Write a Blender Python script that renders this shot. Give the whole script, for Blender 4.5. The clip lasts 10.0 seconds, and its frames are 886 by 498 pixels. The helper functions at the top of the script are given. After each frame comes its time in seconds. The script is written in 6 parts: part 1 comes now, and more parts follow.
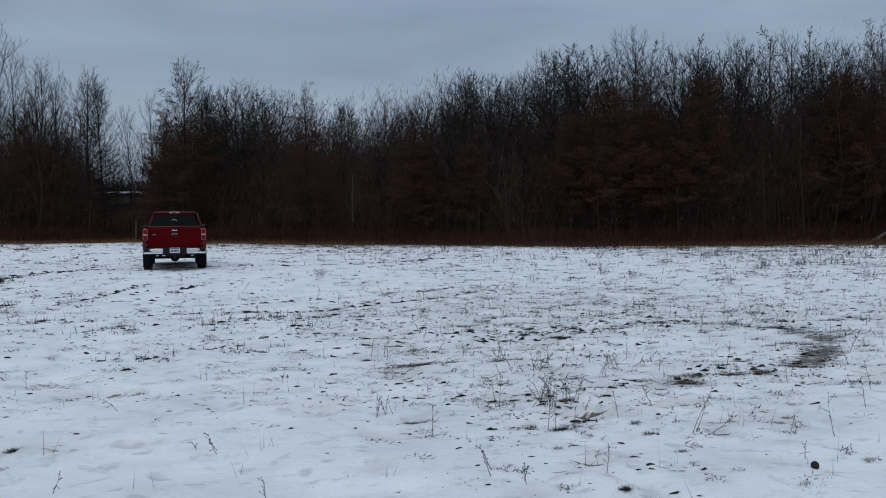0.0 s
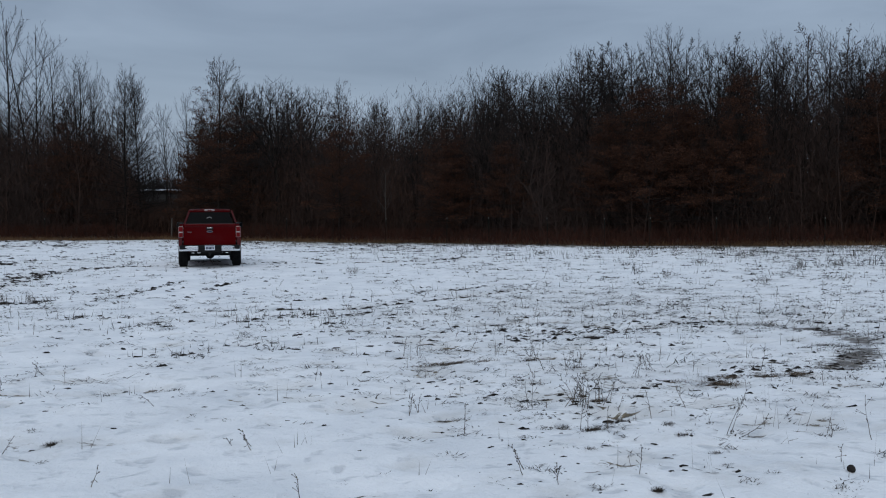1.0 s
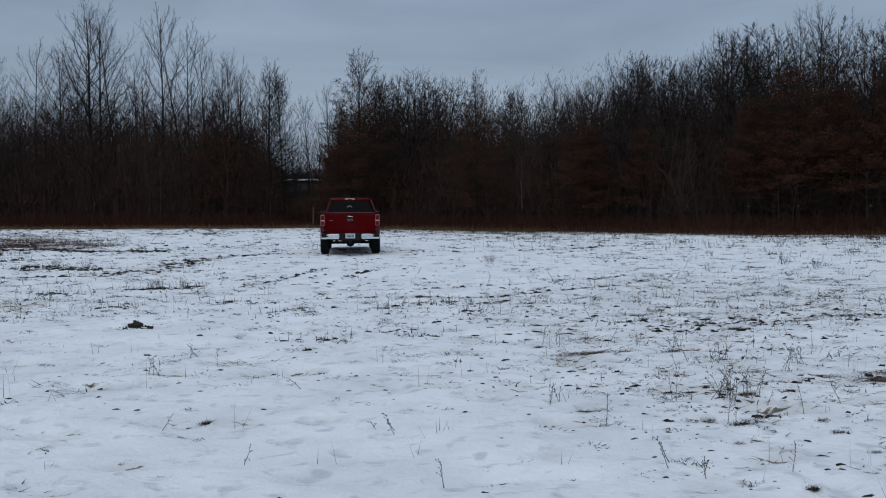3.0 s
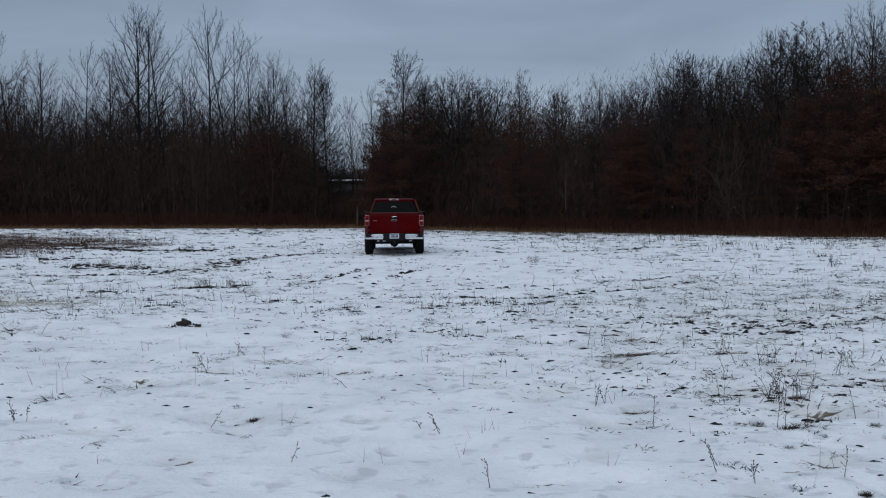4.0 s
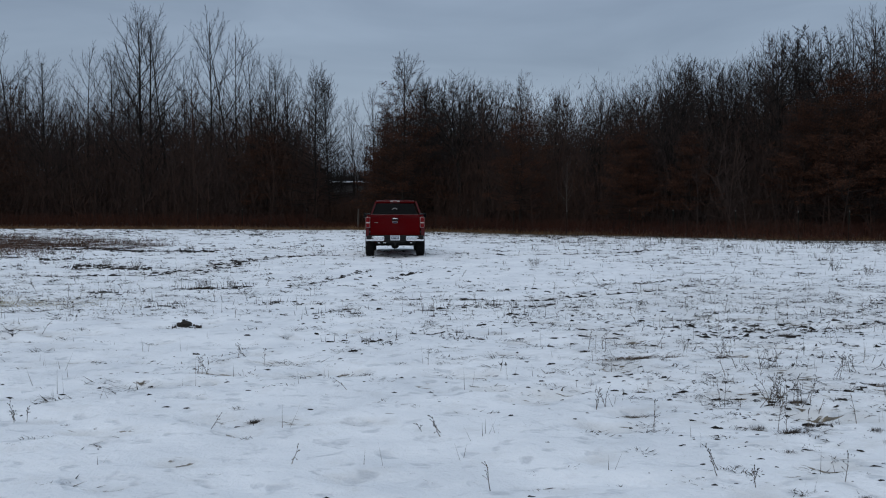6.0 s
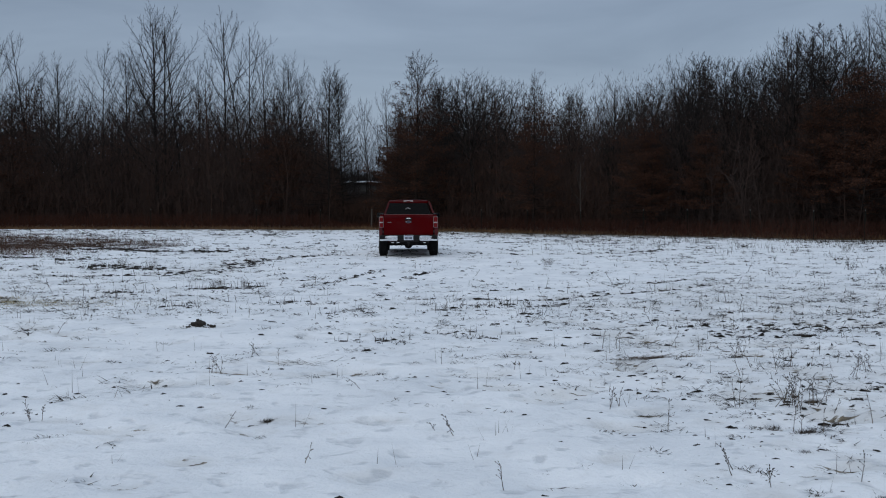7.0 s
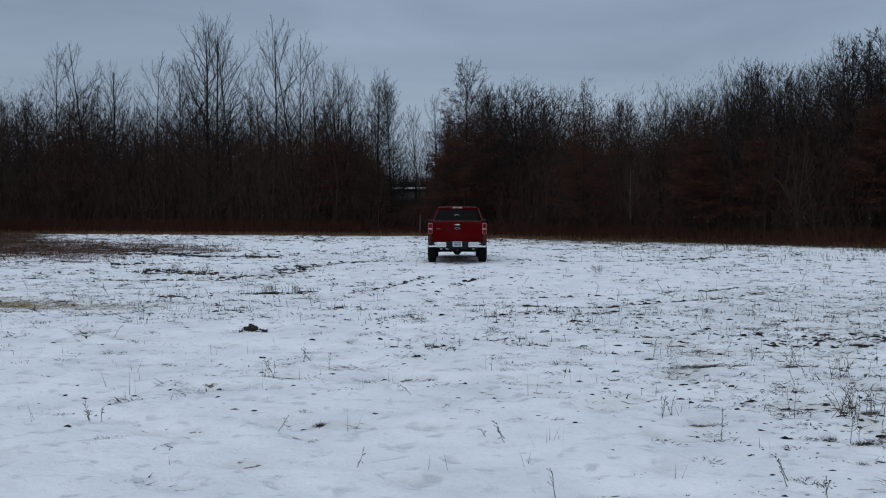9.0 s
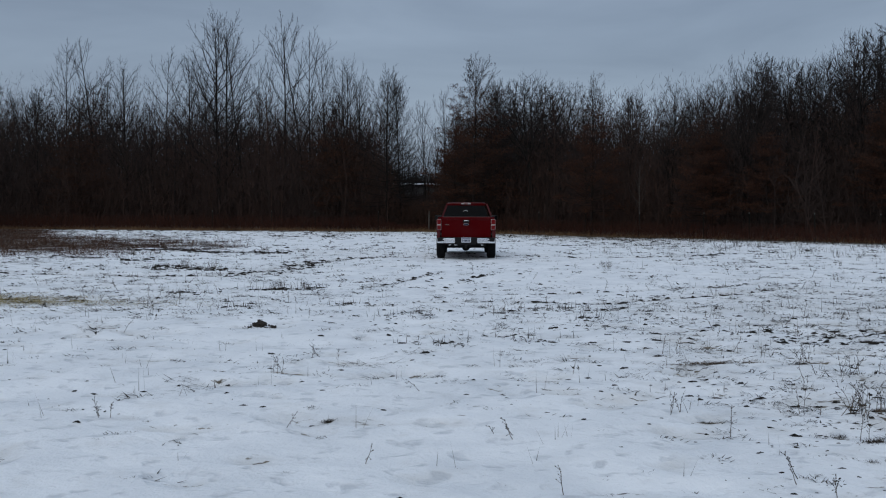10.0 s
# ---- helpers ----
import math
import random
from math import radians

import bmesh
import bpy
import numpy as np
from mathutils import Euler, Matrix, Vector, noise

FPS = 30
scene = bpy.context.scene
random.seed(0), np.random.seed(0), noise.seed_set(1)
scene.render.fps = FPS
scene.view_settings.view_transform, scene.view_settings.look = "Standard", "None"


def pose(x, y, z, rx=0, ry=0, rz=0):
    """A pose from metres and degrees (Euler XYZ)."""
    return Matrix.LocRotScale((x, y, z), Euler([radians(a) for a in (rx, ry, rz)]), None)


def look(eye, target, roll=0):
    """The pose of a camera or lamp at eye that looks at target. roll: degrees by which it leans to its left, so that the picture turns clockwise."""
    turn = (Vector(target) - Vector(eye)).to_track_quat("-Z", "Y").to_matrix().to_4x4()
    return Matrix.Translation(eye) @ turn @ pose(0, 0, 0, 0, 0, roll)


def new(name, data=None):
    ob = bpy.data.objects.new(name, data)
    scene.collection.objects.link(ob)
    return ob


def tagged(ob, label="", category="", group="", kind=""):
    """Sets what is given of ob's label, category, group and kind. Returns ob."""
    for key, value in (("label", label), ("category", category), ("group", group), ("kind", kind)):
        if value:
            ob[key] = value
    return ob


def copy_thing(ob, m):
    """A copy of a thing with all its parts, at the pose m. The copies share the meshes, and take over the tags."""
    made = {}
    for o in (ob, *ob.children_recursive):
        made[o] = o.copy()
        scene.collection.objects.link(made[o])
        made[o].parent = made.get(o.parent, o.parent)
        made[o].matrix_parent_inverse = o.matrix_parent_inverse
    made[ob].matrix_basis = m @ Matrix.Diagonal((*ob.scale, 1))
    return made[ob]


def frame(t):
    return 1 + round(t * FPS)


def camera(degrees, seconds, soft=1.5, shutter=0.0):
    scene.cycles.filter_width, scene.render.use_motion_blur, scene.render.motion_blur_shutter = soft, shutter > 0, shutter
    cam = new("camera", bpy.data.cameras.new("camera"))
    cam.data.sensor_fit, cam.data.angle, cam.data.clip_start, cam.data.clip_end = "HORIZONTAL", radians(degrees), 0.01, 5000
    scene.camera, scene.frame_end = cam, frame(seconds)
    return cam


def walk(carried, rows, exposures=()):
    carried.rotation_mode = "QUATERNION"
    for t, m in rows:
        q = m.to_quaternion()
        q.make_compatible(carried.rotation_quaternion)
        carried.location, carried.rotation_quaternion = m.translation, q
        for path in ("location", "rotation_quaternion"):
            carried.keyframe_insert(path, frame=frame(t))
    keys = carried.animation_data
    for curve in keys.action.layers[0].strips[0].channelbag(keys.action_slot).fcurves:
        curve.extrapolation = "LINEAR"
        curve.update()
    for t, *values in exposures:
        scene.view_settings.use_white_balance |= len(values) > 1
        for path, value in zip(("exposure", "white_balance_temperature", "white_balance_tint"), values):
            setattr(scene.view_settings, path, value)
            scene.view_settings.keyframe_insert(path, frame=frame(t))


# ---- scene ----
cam = camera(49.5, 10.0, soft=1.1)
PATH = [
    (0.0, pose(0.088, -0.001, 1.747, 87.96, 0.43, -12.53)),
    (0.5, pose(0.084, -0.011, 1.753, 88.15, 0.29, -11.44)),
    (1.0, pose(0.080, -0.017, 1.753, 87.88, 0.20, -10.58)),
    (1.5, pose(0.070, -0.022, 1.755, 87.62, 0.04, -9.86)),
    (2.0, pose(0.049, -0.004, 1.747, 87.39, -0.07, -8.36)),
    (2.5, pose(0.043, 0.012, 1.750, 87.18, 0.18, -5.35)),
    (3.0, pose(0.031, 0.009, 1.746, 87.24, 0.38, -2.54)),
    (4.5, pose(0.002, -0.005, 1.743, 87.31, 0.17, 0.24)),
    (5.0, pose(0.002, -0.002, 1.749, 87.36, 0.10, -0.04)),
    (5.5, pose(-0.000, 0.000, 1.750, 87.41, 0.00, 0.00)),
    (7.0, pose(0.005, 0.009, 1.741, 87.40, 0.09, 0.88)),
    (7.5, pose(-0.004, 0.043, 1.753, 87.53, 0.12, 1.81)),
    (8.0, pose(-0.019, -0.019, 1.745, 87.71, 0.04, 2.48)),
    (8.5, pose(-0.026, -0.027, 1.745, 87.85, -0.07, 3.07)),
    (9.0, pose(-0.025, -0.028, 1.746, 87.78, -0.07, 3.74)),
    (9.5, pose(-0.019, -0.028, 1.745, 87.78, -0.08, 4.05)),
    (10.0, pose(-0.021, -0.018, 1.751, 87.53, -0.09, 4.27)),
]
walk(cam, PATH, exposures=[(0.0, 0.0), (9.3, 0.0), (10.0, -0.08)])

# ---- light: an overcast winter sky ----
world = bpy.data.worlds.new("overcast_sky")
scene.world = world
world.use_nodes = True
wt = world.node_tree
wt.nodes.clear()


def wnode(kind, **kw):
    n = wt.nodes.new(kind)
    for k, v in kw.items():
        n.inputs[k].default_value = v
    return n


SUN_EL, SUN_ROT = radians(38), radians(200)
sky = wt.nodes.new("ShaderNodeTexSky")
sky.sky_type = "NISHITA"
sky.sun_disc = False
sky.sun_elevation, sky.sun_rotation = SUN_EL, SUN_ROT
sky.air_density, sky.dust_density = 1.0, 3.0
coord = wt.nodes.new("ShaderNodeTexCoord")
sep = wt.nodes.new("ShaderNodeSeparateXYZ")
wt.links.new(coord.outputs["Generated"], sep.inputs[0])
# cloud cover, brighter overhead than at the horizon
rise = wt.nodes.new("ShaderNodeValToRGB")
rise.color_ramp.elements[0].position, rise.color_ramp.elements[0].color = 0.0, (0.285, 0.36, 0.475, 1)
rise.color_ramp.elements[1].position, rise.color_ramp.elements[1].color = 1.0, (0.80, 0.93, 1.10, 1)
e = rise.color_ramp.elements.new(0.22)
e.color = (0.255, 0.32, 0.42, 1)
e = rise.color_ramp.elements.new(0.45)
e.color = (0.42, 0.505, 0.62, 1)
wt.links.new(sep.outputs[2], rise.inputs[0])
wmap = wt.nodes.new("ShaderNodeMapping")
wmap.inputs["Scale"].default_value = (2.2, 2.2, 11.0)
wt.links.new(coord.outputs["Generated"], wmap.inputs[0])
cloud = wnode("ShaderNodeTexNoise", Scale=1.4, Detail=5.0, Roughness=0.5, Distortion=0.4)
wt.links.new(wmap.outputs[0], cloud.inputs["Vector"])
cramp = wt.nodes.new("ShaderNodeValToRGB")
cramp.color_ramp.elements[0].position, cramp.color_ramp.elements[0].color = 0.30, (0.84, 0.85, 0.87, 1)
cramp.color_ramp.elements[1].position, cramp.color_ramp.elements[1].color = 0.72, (1.25, 1.24, 1.22, 1)
wt.links.new(cloud.outputs[0], cramp.inputs[0])
wmul = wt.nodes.new("ShaderNodeMix")
wmul.data_type, wmul.blend_type = "RGBA", "MULTIPLY"
wmul.inputs["Factor"].default_value = 1.0
wt.links.new(rise.outputs[0], wmul.inputs[6])
wt.links.new(cramp.outputs[0], wmul.inputs[7])
bg_sky = wnode("ShaderNodeBackground", Strength=0.02)
wt.links.new(sky.outputs[0], bg_sky.inputs[0])
bg_cloud = wnode("ShaderNodeBackground", Strength=0.78)
wt.links.new(wmul.outputs[2], bg_cloud.inputs[0])
wadd = wt.nodes.new("ShaderNodeAddShader")
wt.links.new(bg_sky.outputs[0], wadd.inputs[0])
wt.links.new(bg_cloud.outputs[0], wadd.inputs[1])
wout = wt.nodes.new("ShaderNodeOutputWorld")
wt.links.new(wadd.outputs[0], wout.inputs[0])

sun = new("sun", bpy.data.lights.new("sun", "SUN"))
sun.data.energy, sun.data.angle, sun.data.color = 0.45, radians(40), (1.0, 0.97, 0.93)
sun.matrix_world = look((0, 0, 0), (-math.sin(SUN_ROT) * math.cos(SUN_EL), -math.cos(SUN_ROT) * math.cos(SUN_EL), -math.sin(SUN_EL)))

# ---- materials ----
def material(name, base=(0.5, 0.5, 0.5), rough=0.6, metal=0.0, **inputs):
    m = bpy.data.materials.new(name)
    m.use_nodes = True
    b = m.node_tree.nodes["Principled BSDF"]
    b.inputs["Base Color"].default_value = (*base, 1)
    b.inputs["Roughness"].default_value = rough
    b.inputs["Metallic"].default_value = metal
    for k, v in inputs.items():
        b.inputs[k.replace("_", " ")].default_value = v
    return m


def add(m, kind, **kw):
    n = m.node_tree.nodes.new(kind)
    for k, v in kw.items():
        n.inputs[k].default_value = v
    return n


def wire(m, a, b):
    m.node_tree.links.new(a, b)


def ramp(m, fac, stops):
    r = add(m, "ShaderNodeValToRGB")
    els = r.color_ramp.elements
    for i, (p, c) in enumerate(stops):
        el = els[i] if i < 2 else els.new(p)
        el.position, el.color = p, (*c, 1)
    wire(m, fac, r.inputs[0])
    return r.outputs[0]


def bump(m, height, strength, distance):
    b = add(m, "ShaderNodeBump", Strength=strength, Distance=distance)
    wire(m, height, b.inputs["Height"])
    wire(m, b.outputs[0], m.node_tree.nodes["Principled BSDF"].inputs["Normal"])
    return b


def noisy(name, stops, scale, rough=0.8, detail=5.0, relief=0.0, depth=0.01, island=0.0, stretch=(1, 1, 1), **inputs):
    """A material whose colour runs through stops by noise, with relief, and varies from piece to piece."""
    m = material(name, rough=rough, **inputs)
    tc = add(m, "ShaderNodeTexCoord")
    mp = add(m, "ShaderNodeMapping", Scale=stretch)
    wire(m, tc.outputs["Object"], mp.inputs[0])
    n = add(m, "ShaderNodeTexNoise", Scale=scale, Detail=detail, Roughness=0.6)
    wire(m, mp.outputs[0], n.inputs["Vector"])
    fac = n.outputs[0]
    if island:
        g = add(m, "ShaderNodeNewGeometry")
        mx = add(m, "ShaderNodeMix", Factor=island)
        wire(m, fac, mx.inputs[2])
        wire(m, g.outputs["Random Per Island"], mx.inputs[3])
        fac = mx.outputs[0]
    c = ramp(m, fac, stops)
    wire(m, c, m.node_tree.nodes["Principled BSDF"].inputs["Base Color"])
    if relief:
        bump(m, n.outputs[0], relief, depth)
    return m


def snow_material():
    m = material("snow_over_stubble", rough=0.75)
    bs = m.node_tree.nodes["Principled BSDF"]
    tc = add(m, "ShaderNodeTexCoord")
    at = add(m, "ShaderNodeAttribute")
    at.attribute_name = "bare"
    mud = add(m, "ShaderNodeAttribute")
    mud.attribute_name = "mud"
    # snow: faint soft mottling, slightly grey where it is thin
    big = add(m, "ShaderNodeTexNoise", Scale=0.9, Detail=4.0, Roughness=0.55)
    fine = add(m, "ShaderNodeTexNoise", Scale=9.0, Detail=6.0, Roughness=0.65)
    for n in (big, fine):
        wire(m, tc.outputs["Object"], n.inputs["Vector"])
    snow = ramp(m, big.outputs[0], [(0.3, (0.692, 0.724, 0.762)), (0.62, (0.830, 0.855, 0.884))])
    stain = add(m, "ShaderNodeTexNoise", Scale=2.1, Detail=6.0, Roughness=0.65)
    wire(m, tc.outputs["Object"], stain.inputs["Vector"])
    sk = add(m, "ShaderNodeMath")
    sk.operation = "MULTIPLY_ADD"
    sk.inputs[1].default_value = 0.28
    wire(m, at.outputs["Fac"], sk.inputs[0])
    wire(m, stain.outputs[0], sk.inputs[2])
    smask = ramp(m, sk.outputs[0], [(0.58, (0, 0, 0)), (0.86, (0.32, 0.32, 0.32))])
    thin = add(m, "ShaderNodeMix")
    thin.data_type = "RGBA"
    thin.inputs[7].default_value = (0.36, 0.34, 0.30, 1)
    wire(m, smask, thin.inputs[0])
    wire(m, snow, thin.inputs[6])
    snow = thin.outputs[2]
    # shallow hollows in the snow, their soft bluish shade painted into its colour
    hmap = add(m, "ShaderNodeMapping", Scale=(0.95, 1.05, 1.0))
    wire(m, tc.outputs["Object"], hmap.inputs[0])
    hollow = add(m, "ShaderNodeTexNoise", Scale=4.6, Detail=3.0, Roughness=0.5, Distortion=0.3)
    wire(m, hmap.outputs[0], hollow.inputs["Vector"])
    hollow_shade = ramp(m, hollow.outputs[0], [(0.57, (0, 0, 0)), (0.70, (0.5, 0.5, 0.5))])
    # grey-blue tint that stands in for the shade inside the hollows
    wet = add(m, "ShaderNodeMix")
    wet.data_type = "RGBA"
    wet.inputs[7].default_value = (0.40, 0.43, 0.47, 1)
    wire(m, hollow_shade, wet.inputs[0])
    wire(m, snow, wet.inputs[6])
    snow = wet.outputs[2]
    # litter that shows through: small frayed spots, more of them where the cover is thin
    warp = add(m, "ShaderNodeMapping", Scale=(0.8, 1.5, 1.0))
    wire(m, tc.outputs["Object"], warp.inputs[0])
    spot = add(m, "ShaderNodeTexNoise", Scale=6.5, Detail=8.0, Roughness=0.62, Distortion=0.5)
    wire(m, warp.outputs[0], spot.inputs["Vector"])
    k = add(m, "ShaderNodeMath")
    k.operation = "MULTIPLY_ADD"
    k.inputs[1].default_value = 0.13
    wire(m, at.outputs["Fac"], k.inputs[0])
    wire(m, spot.outputs[0], k.inputs[2])
    mask = ramp(m, k.outputs[0], [(0.71, (0, 0, 0)), (0.76, (1, 1, 1))])
    litter = ramp(m, fine.outputs[0], [(0.32, (0.03, 0.026, 0.02)), (0.5, (0.10, 0.08, 0.052)), (0.68, (0.20, 0.165, 0.105))])
    mix = add(m, "ShaderNodeMix")
    mix.data_type = "RGBA"
    wire(m, mask, mix.inputs[0])
    wire(m, snow, mix.inputs[6])
    wire(m, litter, mix.inputs[7])
    # churned mud and straw in the wheel loops and the rough corner
    mk = add(m, "ShaderNodeMath")
    mk.operation = "MULTIPLY_ADD"
    mk.inputs[1].default_value = 0.42
    wire(m, mud.outputs["Fac"], mk.inputs[0])
    wire(m, spot.outputs[0], mk.inputs[2])
    mmask = ramp(m, mk.outputs[0], [(0.82, (0, 0, 0)), (0.99, (0.9, 0.9, 0.9))])
    straw = ramp(m, fine.outputs[0], [(0.34, (0.024, 0.020, 0.017)), (0.52, (0.065, 0.052, 0.040)), (0.72, (0.17, 0.14, 0.10))])
    mix2 = add(m, "ShaderNodeMix")
    mix2.data_type = "RGBA"
    wire(m, mmask, mix2.inputs[0])
    wire(m, mix.outputs[2], mix2.inputs[6])
    wire(m, straw, mix2.inputs[7])
    wood = add(m, "ShaderNodeAttribute")
    wood.attribute_name = "wood"
    mould = ramp(m, fine.outputs[0], [(0.3, (0.016, 0.012, 0.009)), (0.7, (0.07, 0.045, 0.028))])
    mix3 = add(m, "ShaderNodeMix")
    mix3.data_type = "RGBA"
    wire(m, wood.outputs["Fac"], mix3.inputs[0])
    wire(m, mix2.outputs[2], mix3.inputs[6])
    wire(m, mould, mix3.inputs[7])
    wire(m, mix3.outputs[2], bs.inputs["Base Color"])
    grain = add(m, "ShaderNodeTexNoise", Scale=26.0, Detail=4.0, Roughness=0.6)
    wire(m, tc.outputs["Object"], grain.inputs["Vector"])
    hsum = add(m, "ShaderNodeMath")
    hsum.operation = "MULTIPLY_ADD"
    hsum.inputs[1].default_value = 0.35
    wire(m, grain.outputs[0], hsum.inputs[0])
    wire(m, fine.outputs[0], hsum.inputs[2])
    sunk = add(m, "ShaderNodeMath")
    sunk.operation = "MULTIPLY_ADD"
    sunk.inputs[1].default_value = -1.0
    wire(m, hollow_shade, sunk.inputs[0])
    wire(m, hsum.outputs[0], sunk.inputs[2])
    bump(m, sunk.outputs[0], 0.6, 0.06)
    return m


SNOW = snow_material()
BARK = noisy("dark_bark", [(0.3, (0.010, 0.0088, 0.0085)), (0.7, (0.024, 0.0205, 0.019))], 6.0, 0.9, relief=0.6, depth=0.03, stretch=(1, 1, 0.25), Specular_IOR_Level=0.08)
OAK_BARK = noisy("wet_oak_bark", [(0.3, (0.013, 0.010, 0.009)), (0.7, (0.030, 0.023, 0.019))], 6.0, 0.9, relief=0.6, depth=0.03, stretch=(1, 1, 0.25), Specular_IOR_Level=0.08)
TWIG = noisy("bare_twigs", [(0.3, (0.015, 0.0132, 0.0128)), (0.7, (0.030, 0.0255, 0.024))], 1.2, 0.9, island=0.5, Specular_IOR_Level=0.08)
PALE_BARK = noisy("pale_bark", [(0.3, (0.045, 0.041, 0.037)), (0.7, (0.11, 0.10, 0.09))], 5.0, 0.85, relief=0.4, Specular_IOR_Level=0.1)
BROWN_LEAF = noisy("withered_leaves", [(0.25, (0.037, 0.0176, 0.0115)), (0.6, (0.057, 0.0262, 0.0164)), (0.85, (0.086, 0.0395, 0.023))], 2.0, 0.8, island=0.6, Specular_IOR_Level=0.08)
BRUSH = noisy("brush_stems", [(0.3, (0.034, 0.027, 0.025)), (0.5, (0.042, 0.029, 0.025)), (0.7, (0.052, 0.029, 0.021))], 0.09, 0.9, detail=3.0, island=0.22, Specular_IOR_Level=0.08)
TAWNY = noisy("tawny_grass", [(0.2, (0.045, 0.024, 0.012)), (0.55, (0.12, 0.066, 0.032)), (0.85, (0.28, 0.18, 0.095))], 0.35, 0.85, island=0.5, Specular_IOR_Level=0.15)
DEAD = noisy("dead_grass", [(0.2, (0.014, 0.0125, 0.011)), (0.6, (0.034, 0.029, 0.024)), (0.9, (0.080, 0.066, 0.049))], 0.8, 0.85, island=0.6, Specular_IOR_Level=0.15)
STALK = noisy("dry_stalks", [(0.2, (0.034, 0.027, 0.022)), (0.6, (0.082, 0.063, 0.047)), (0.9, (0.16, 0.125, 0.09))], 0.8, 0.85, island=0.6)
RUSSET = noisy("russet_brush", [(0.2, (0.028, 0.0115, 0.0085)), (0.6, (0.050, 0.020, 0.0135)), (0.9, (0.080, 0.033, 0.020))], 0.3, 0.9, island=0.5, Specular_IOR_Level=0.08)
CLOD = noisy("wet_turf", [(0.2, (0.011, 0.010, 0.0092)), (0.6, (0.026, 0.023, 0.0205)), (0.9, (0.050, 0.043, 0.036))], 9.0, 0.8, relief=0.6, depth=0.02, island=0.4, Specular_IOR_Level=0.15)
RUSSET_GRASS = noisy("russet_grass", [(0.2, (0.022, 0.0115, 0.008)), (0.55, (0.060, 0.029, 0.017)), (0.85, (0.135, 0.072, 0.040))], 0.35, 0.85, island=0.5, Specular_IOR_Level=0.15)
MARGIN = noisy("margin_grass", [(0.2, (0.045, 0.032, 0.021)), (0.55, (0.12, 0.090, 0.056)), (0.85, (0.24, 0.19, 0.125))], 0.5, 0.85, island=0.5, Specular_IOR_Level=0.15)
YELLOW = noisy("yellowed_grass", [(0.2, (0.14, 0.105, 0.04)), (0.6, (0.29, 0.23, 0.085)), (0.9, (0.42, 0.35, 0.16))], 2.0, 0.85, island=0.5)
SOIL = noisy("wet_soil", [(0.3, (0.006, 0.005, 0.004)), (0.7, (0.026, 0.019, 0.013))], 14.0, 0.8, relief=0.8, depth=0.03)

# ---- shared builders ----


def lattice(ix, iy, seed):
    h = (ix.astype(np.int64) * 374761393 + iy.astype(np.int64) * 668265263 + seed * 974634779) & 0x7FFFFFFF
    h = ((h ^ (h >> 13)) * 1274126177) & 0x7FFFFFFF
    return ((h ^ (h >> 16)) & 0xFFFF) / 65535.0


def vnoise(x, y, seed=0):
    """Smooth value noise in 0..1 on arrays."""
    x, y = np.asarray(x, float), np.asarray(y, float)
    ix, iy = np.floor(x), np.floor(y)
    fx, fy = x - ix, y - iy
    fx, fy = fx * fx * (3 - 2 * fx), fy * fy * (3 - 2 * fy)
    a, b = lattice(ix, iy, seed), lattice(ix + 1, iy, seed)
    c, d = lattice(ix, iy + 1, seed), lattice(ix + 1, iy + 1, seed)
    return (a * (1 - fx) + b * fx) * (1 - fy) + (c * (1 - fx) + d * fx) * fy


def fbm(x, y, seed=0, octaves=4):
    out, amp, tot = 0.0, 1.0, 0.0
    for o in range(octaves):
        out, tot = out + amp * vnoise(x * 2 ** o, y * 2 ** o, seed + o * 17), tot + amp
        amp *= 0.5
    return out / tot


def mesh_of(name, verts, faces, mat, smooth=False):
    me = bpy.data.meshes.new(name)
    verts, faces = np.asarray(verts, np.float32), np.asarray(faces, np.int32)
    k = faces.shape[1]
    me.vertices.add(len(verts))
    me.vertices.foreach_set("co", verts.ravel())
    me.loops.add(faces.size)
    me.loops.foreach_set("vertex_index", faces.ravel())
    me.polygons.add(len(faces))
    me.polygons.foreach_set("loop_start", np.arange(0, faces.size, k, dtype=np.int32))
    me.polygons.foreach_set("loop_total", np.full(len(faces), k, np.int32))
    me.update(calc_edges=True)
    me.materials.append(mat)
    me.polygons.foreach_set("use_smooth", np.full(len(faces), smooth))
    return me


def tubes(p0, p1, r0, r1, sides=3):
    """Tapered prisms from p0 to p1: vertices and quads."""
    p0, p1 = np.asarray(p0, float), np.asarray(p1, float)
    r0, r1 = np.asarray(r0, float), np.asarray(r1, float)
    d = p1 - p0
    d /= np.linalg.norm(d, axis=1, keepdims=True) + 1e-9
    ref = np.where(np.abs(d[:, 2:3]) > 0.9, np.array([[1.0, 0, 0]]), np.array([[0, 0, 1.0]]))
    u = np.cross(d, ref)
    u /= np.linalg.norm(u, axis=1, keepdims=True) + 1e-9
    v = np.cross(d, u)
    rings = []
    for p, r in ((p0, r0), (p1, r1)):
        for s in range(sides):
            a = 2 * math.pi * s / sides
            rings.append(p + (u * math.cos(a) + v * math.sin(a)) * r[:, None])
    verts = np.stack(rings, 1).reshape(-1, 3)
    base = np.arange(len(p0))[:, None] * (2 * sides)
    faces = [np.concatenate([base + s, base + (s + 1) % sides, base + sides + (s + 1) % sides, base + sides + s], 1) for s in range(sides)]
    return verts, np.stack(faces, 1).reshape(-1, 4)


def part(name, bm, mat, parent, label="", smooth=False):
    me = bpy.data.meshes.new(name)
    bm.to_mesh(me)
    bm.free()
    me.materials.append(mat)
    if smooth:
        me.polygons.foreach_set("use_smooth", np.full(len(me.polygons), True))
    return hang(name, me, parent, label)


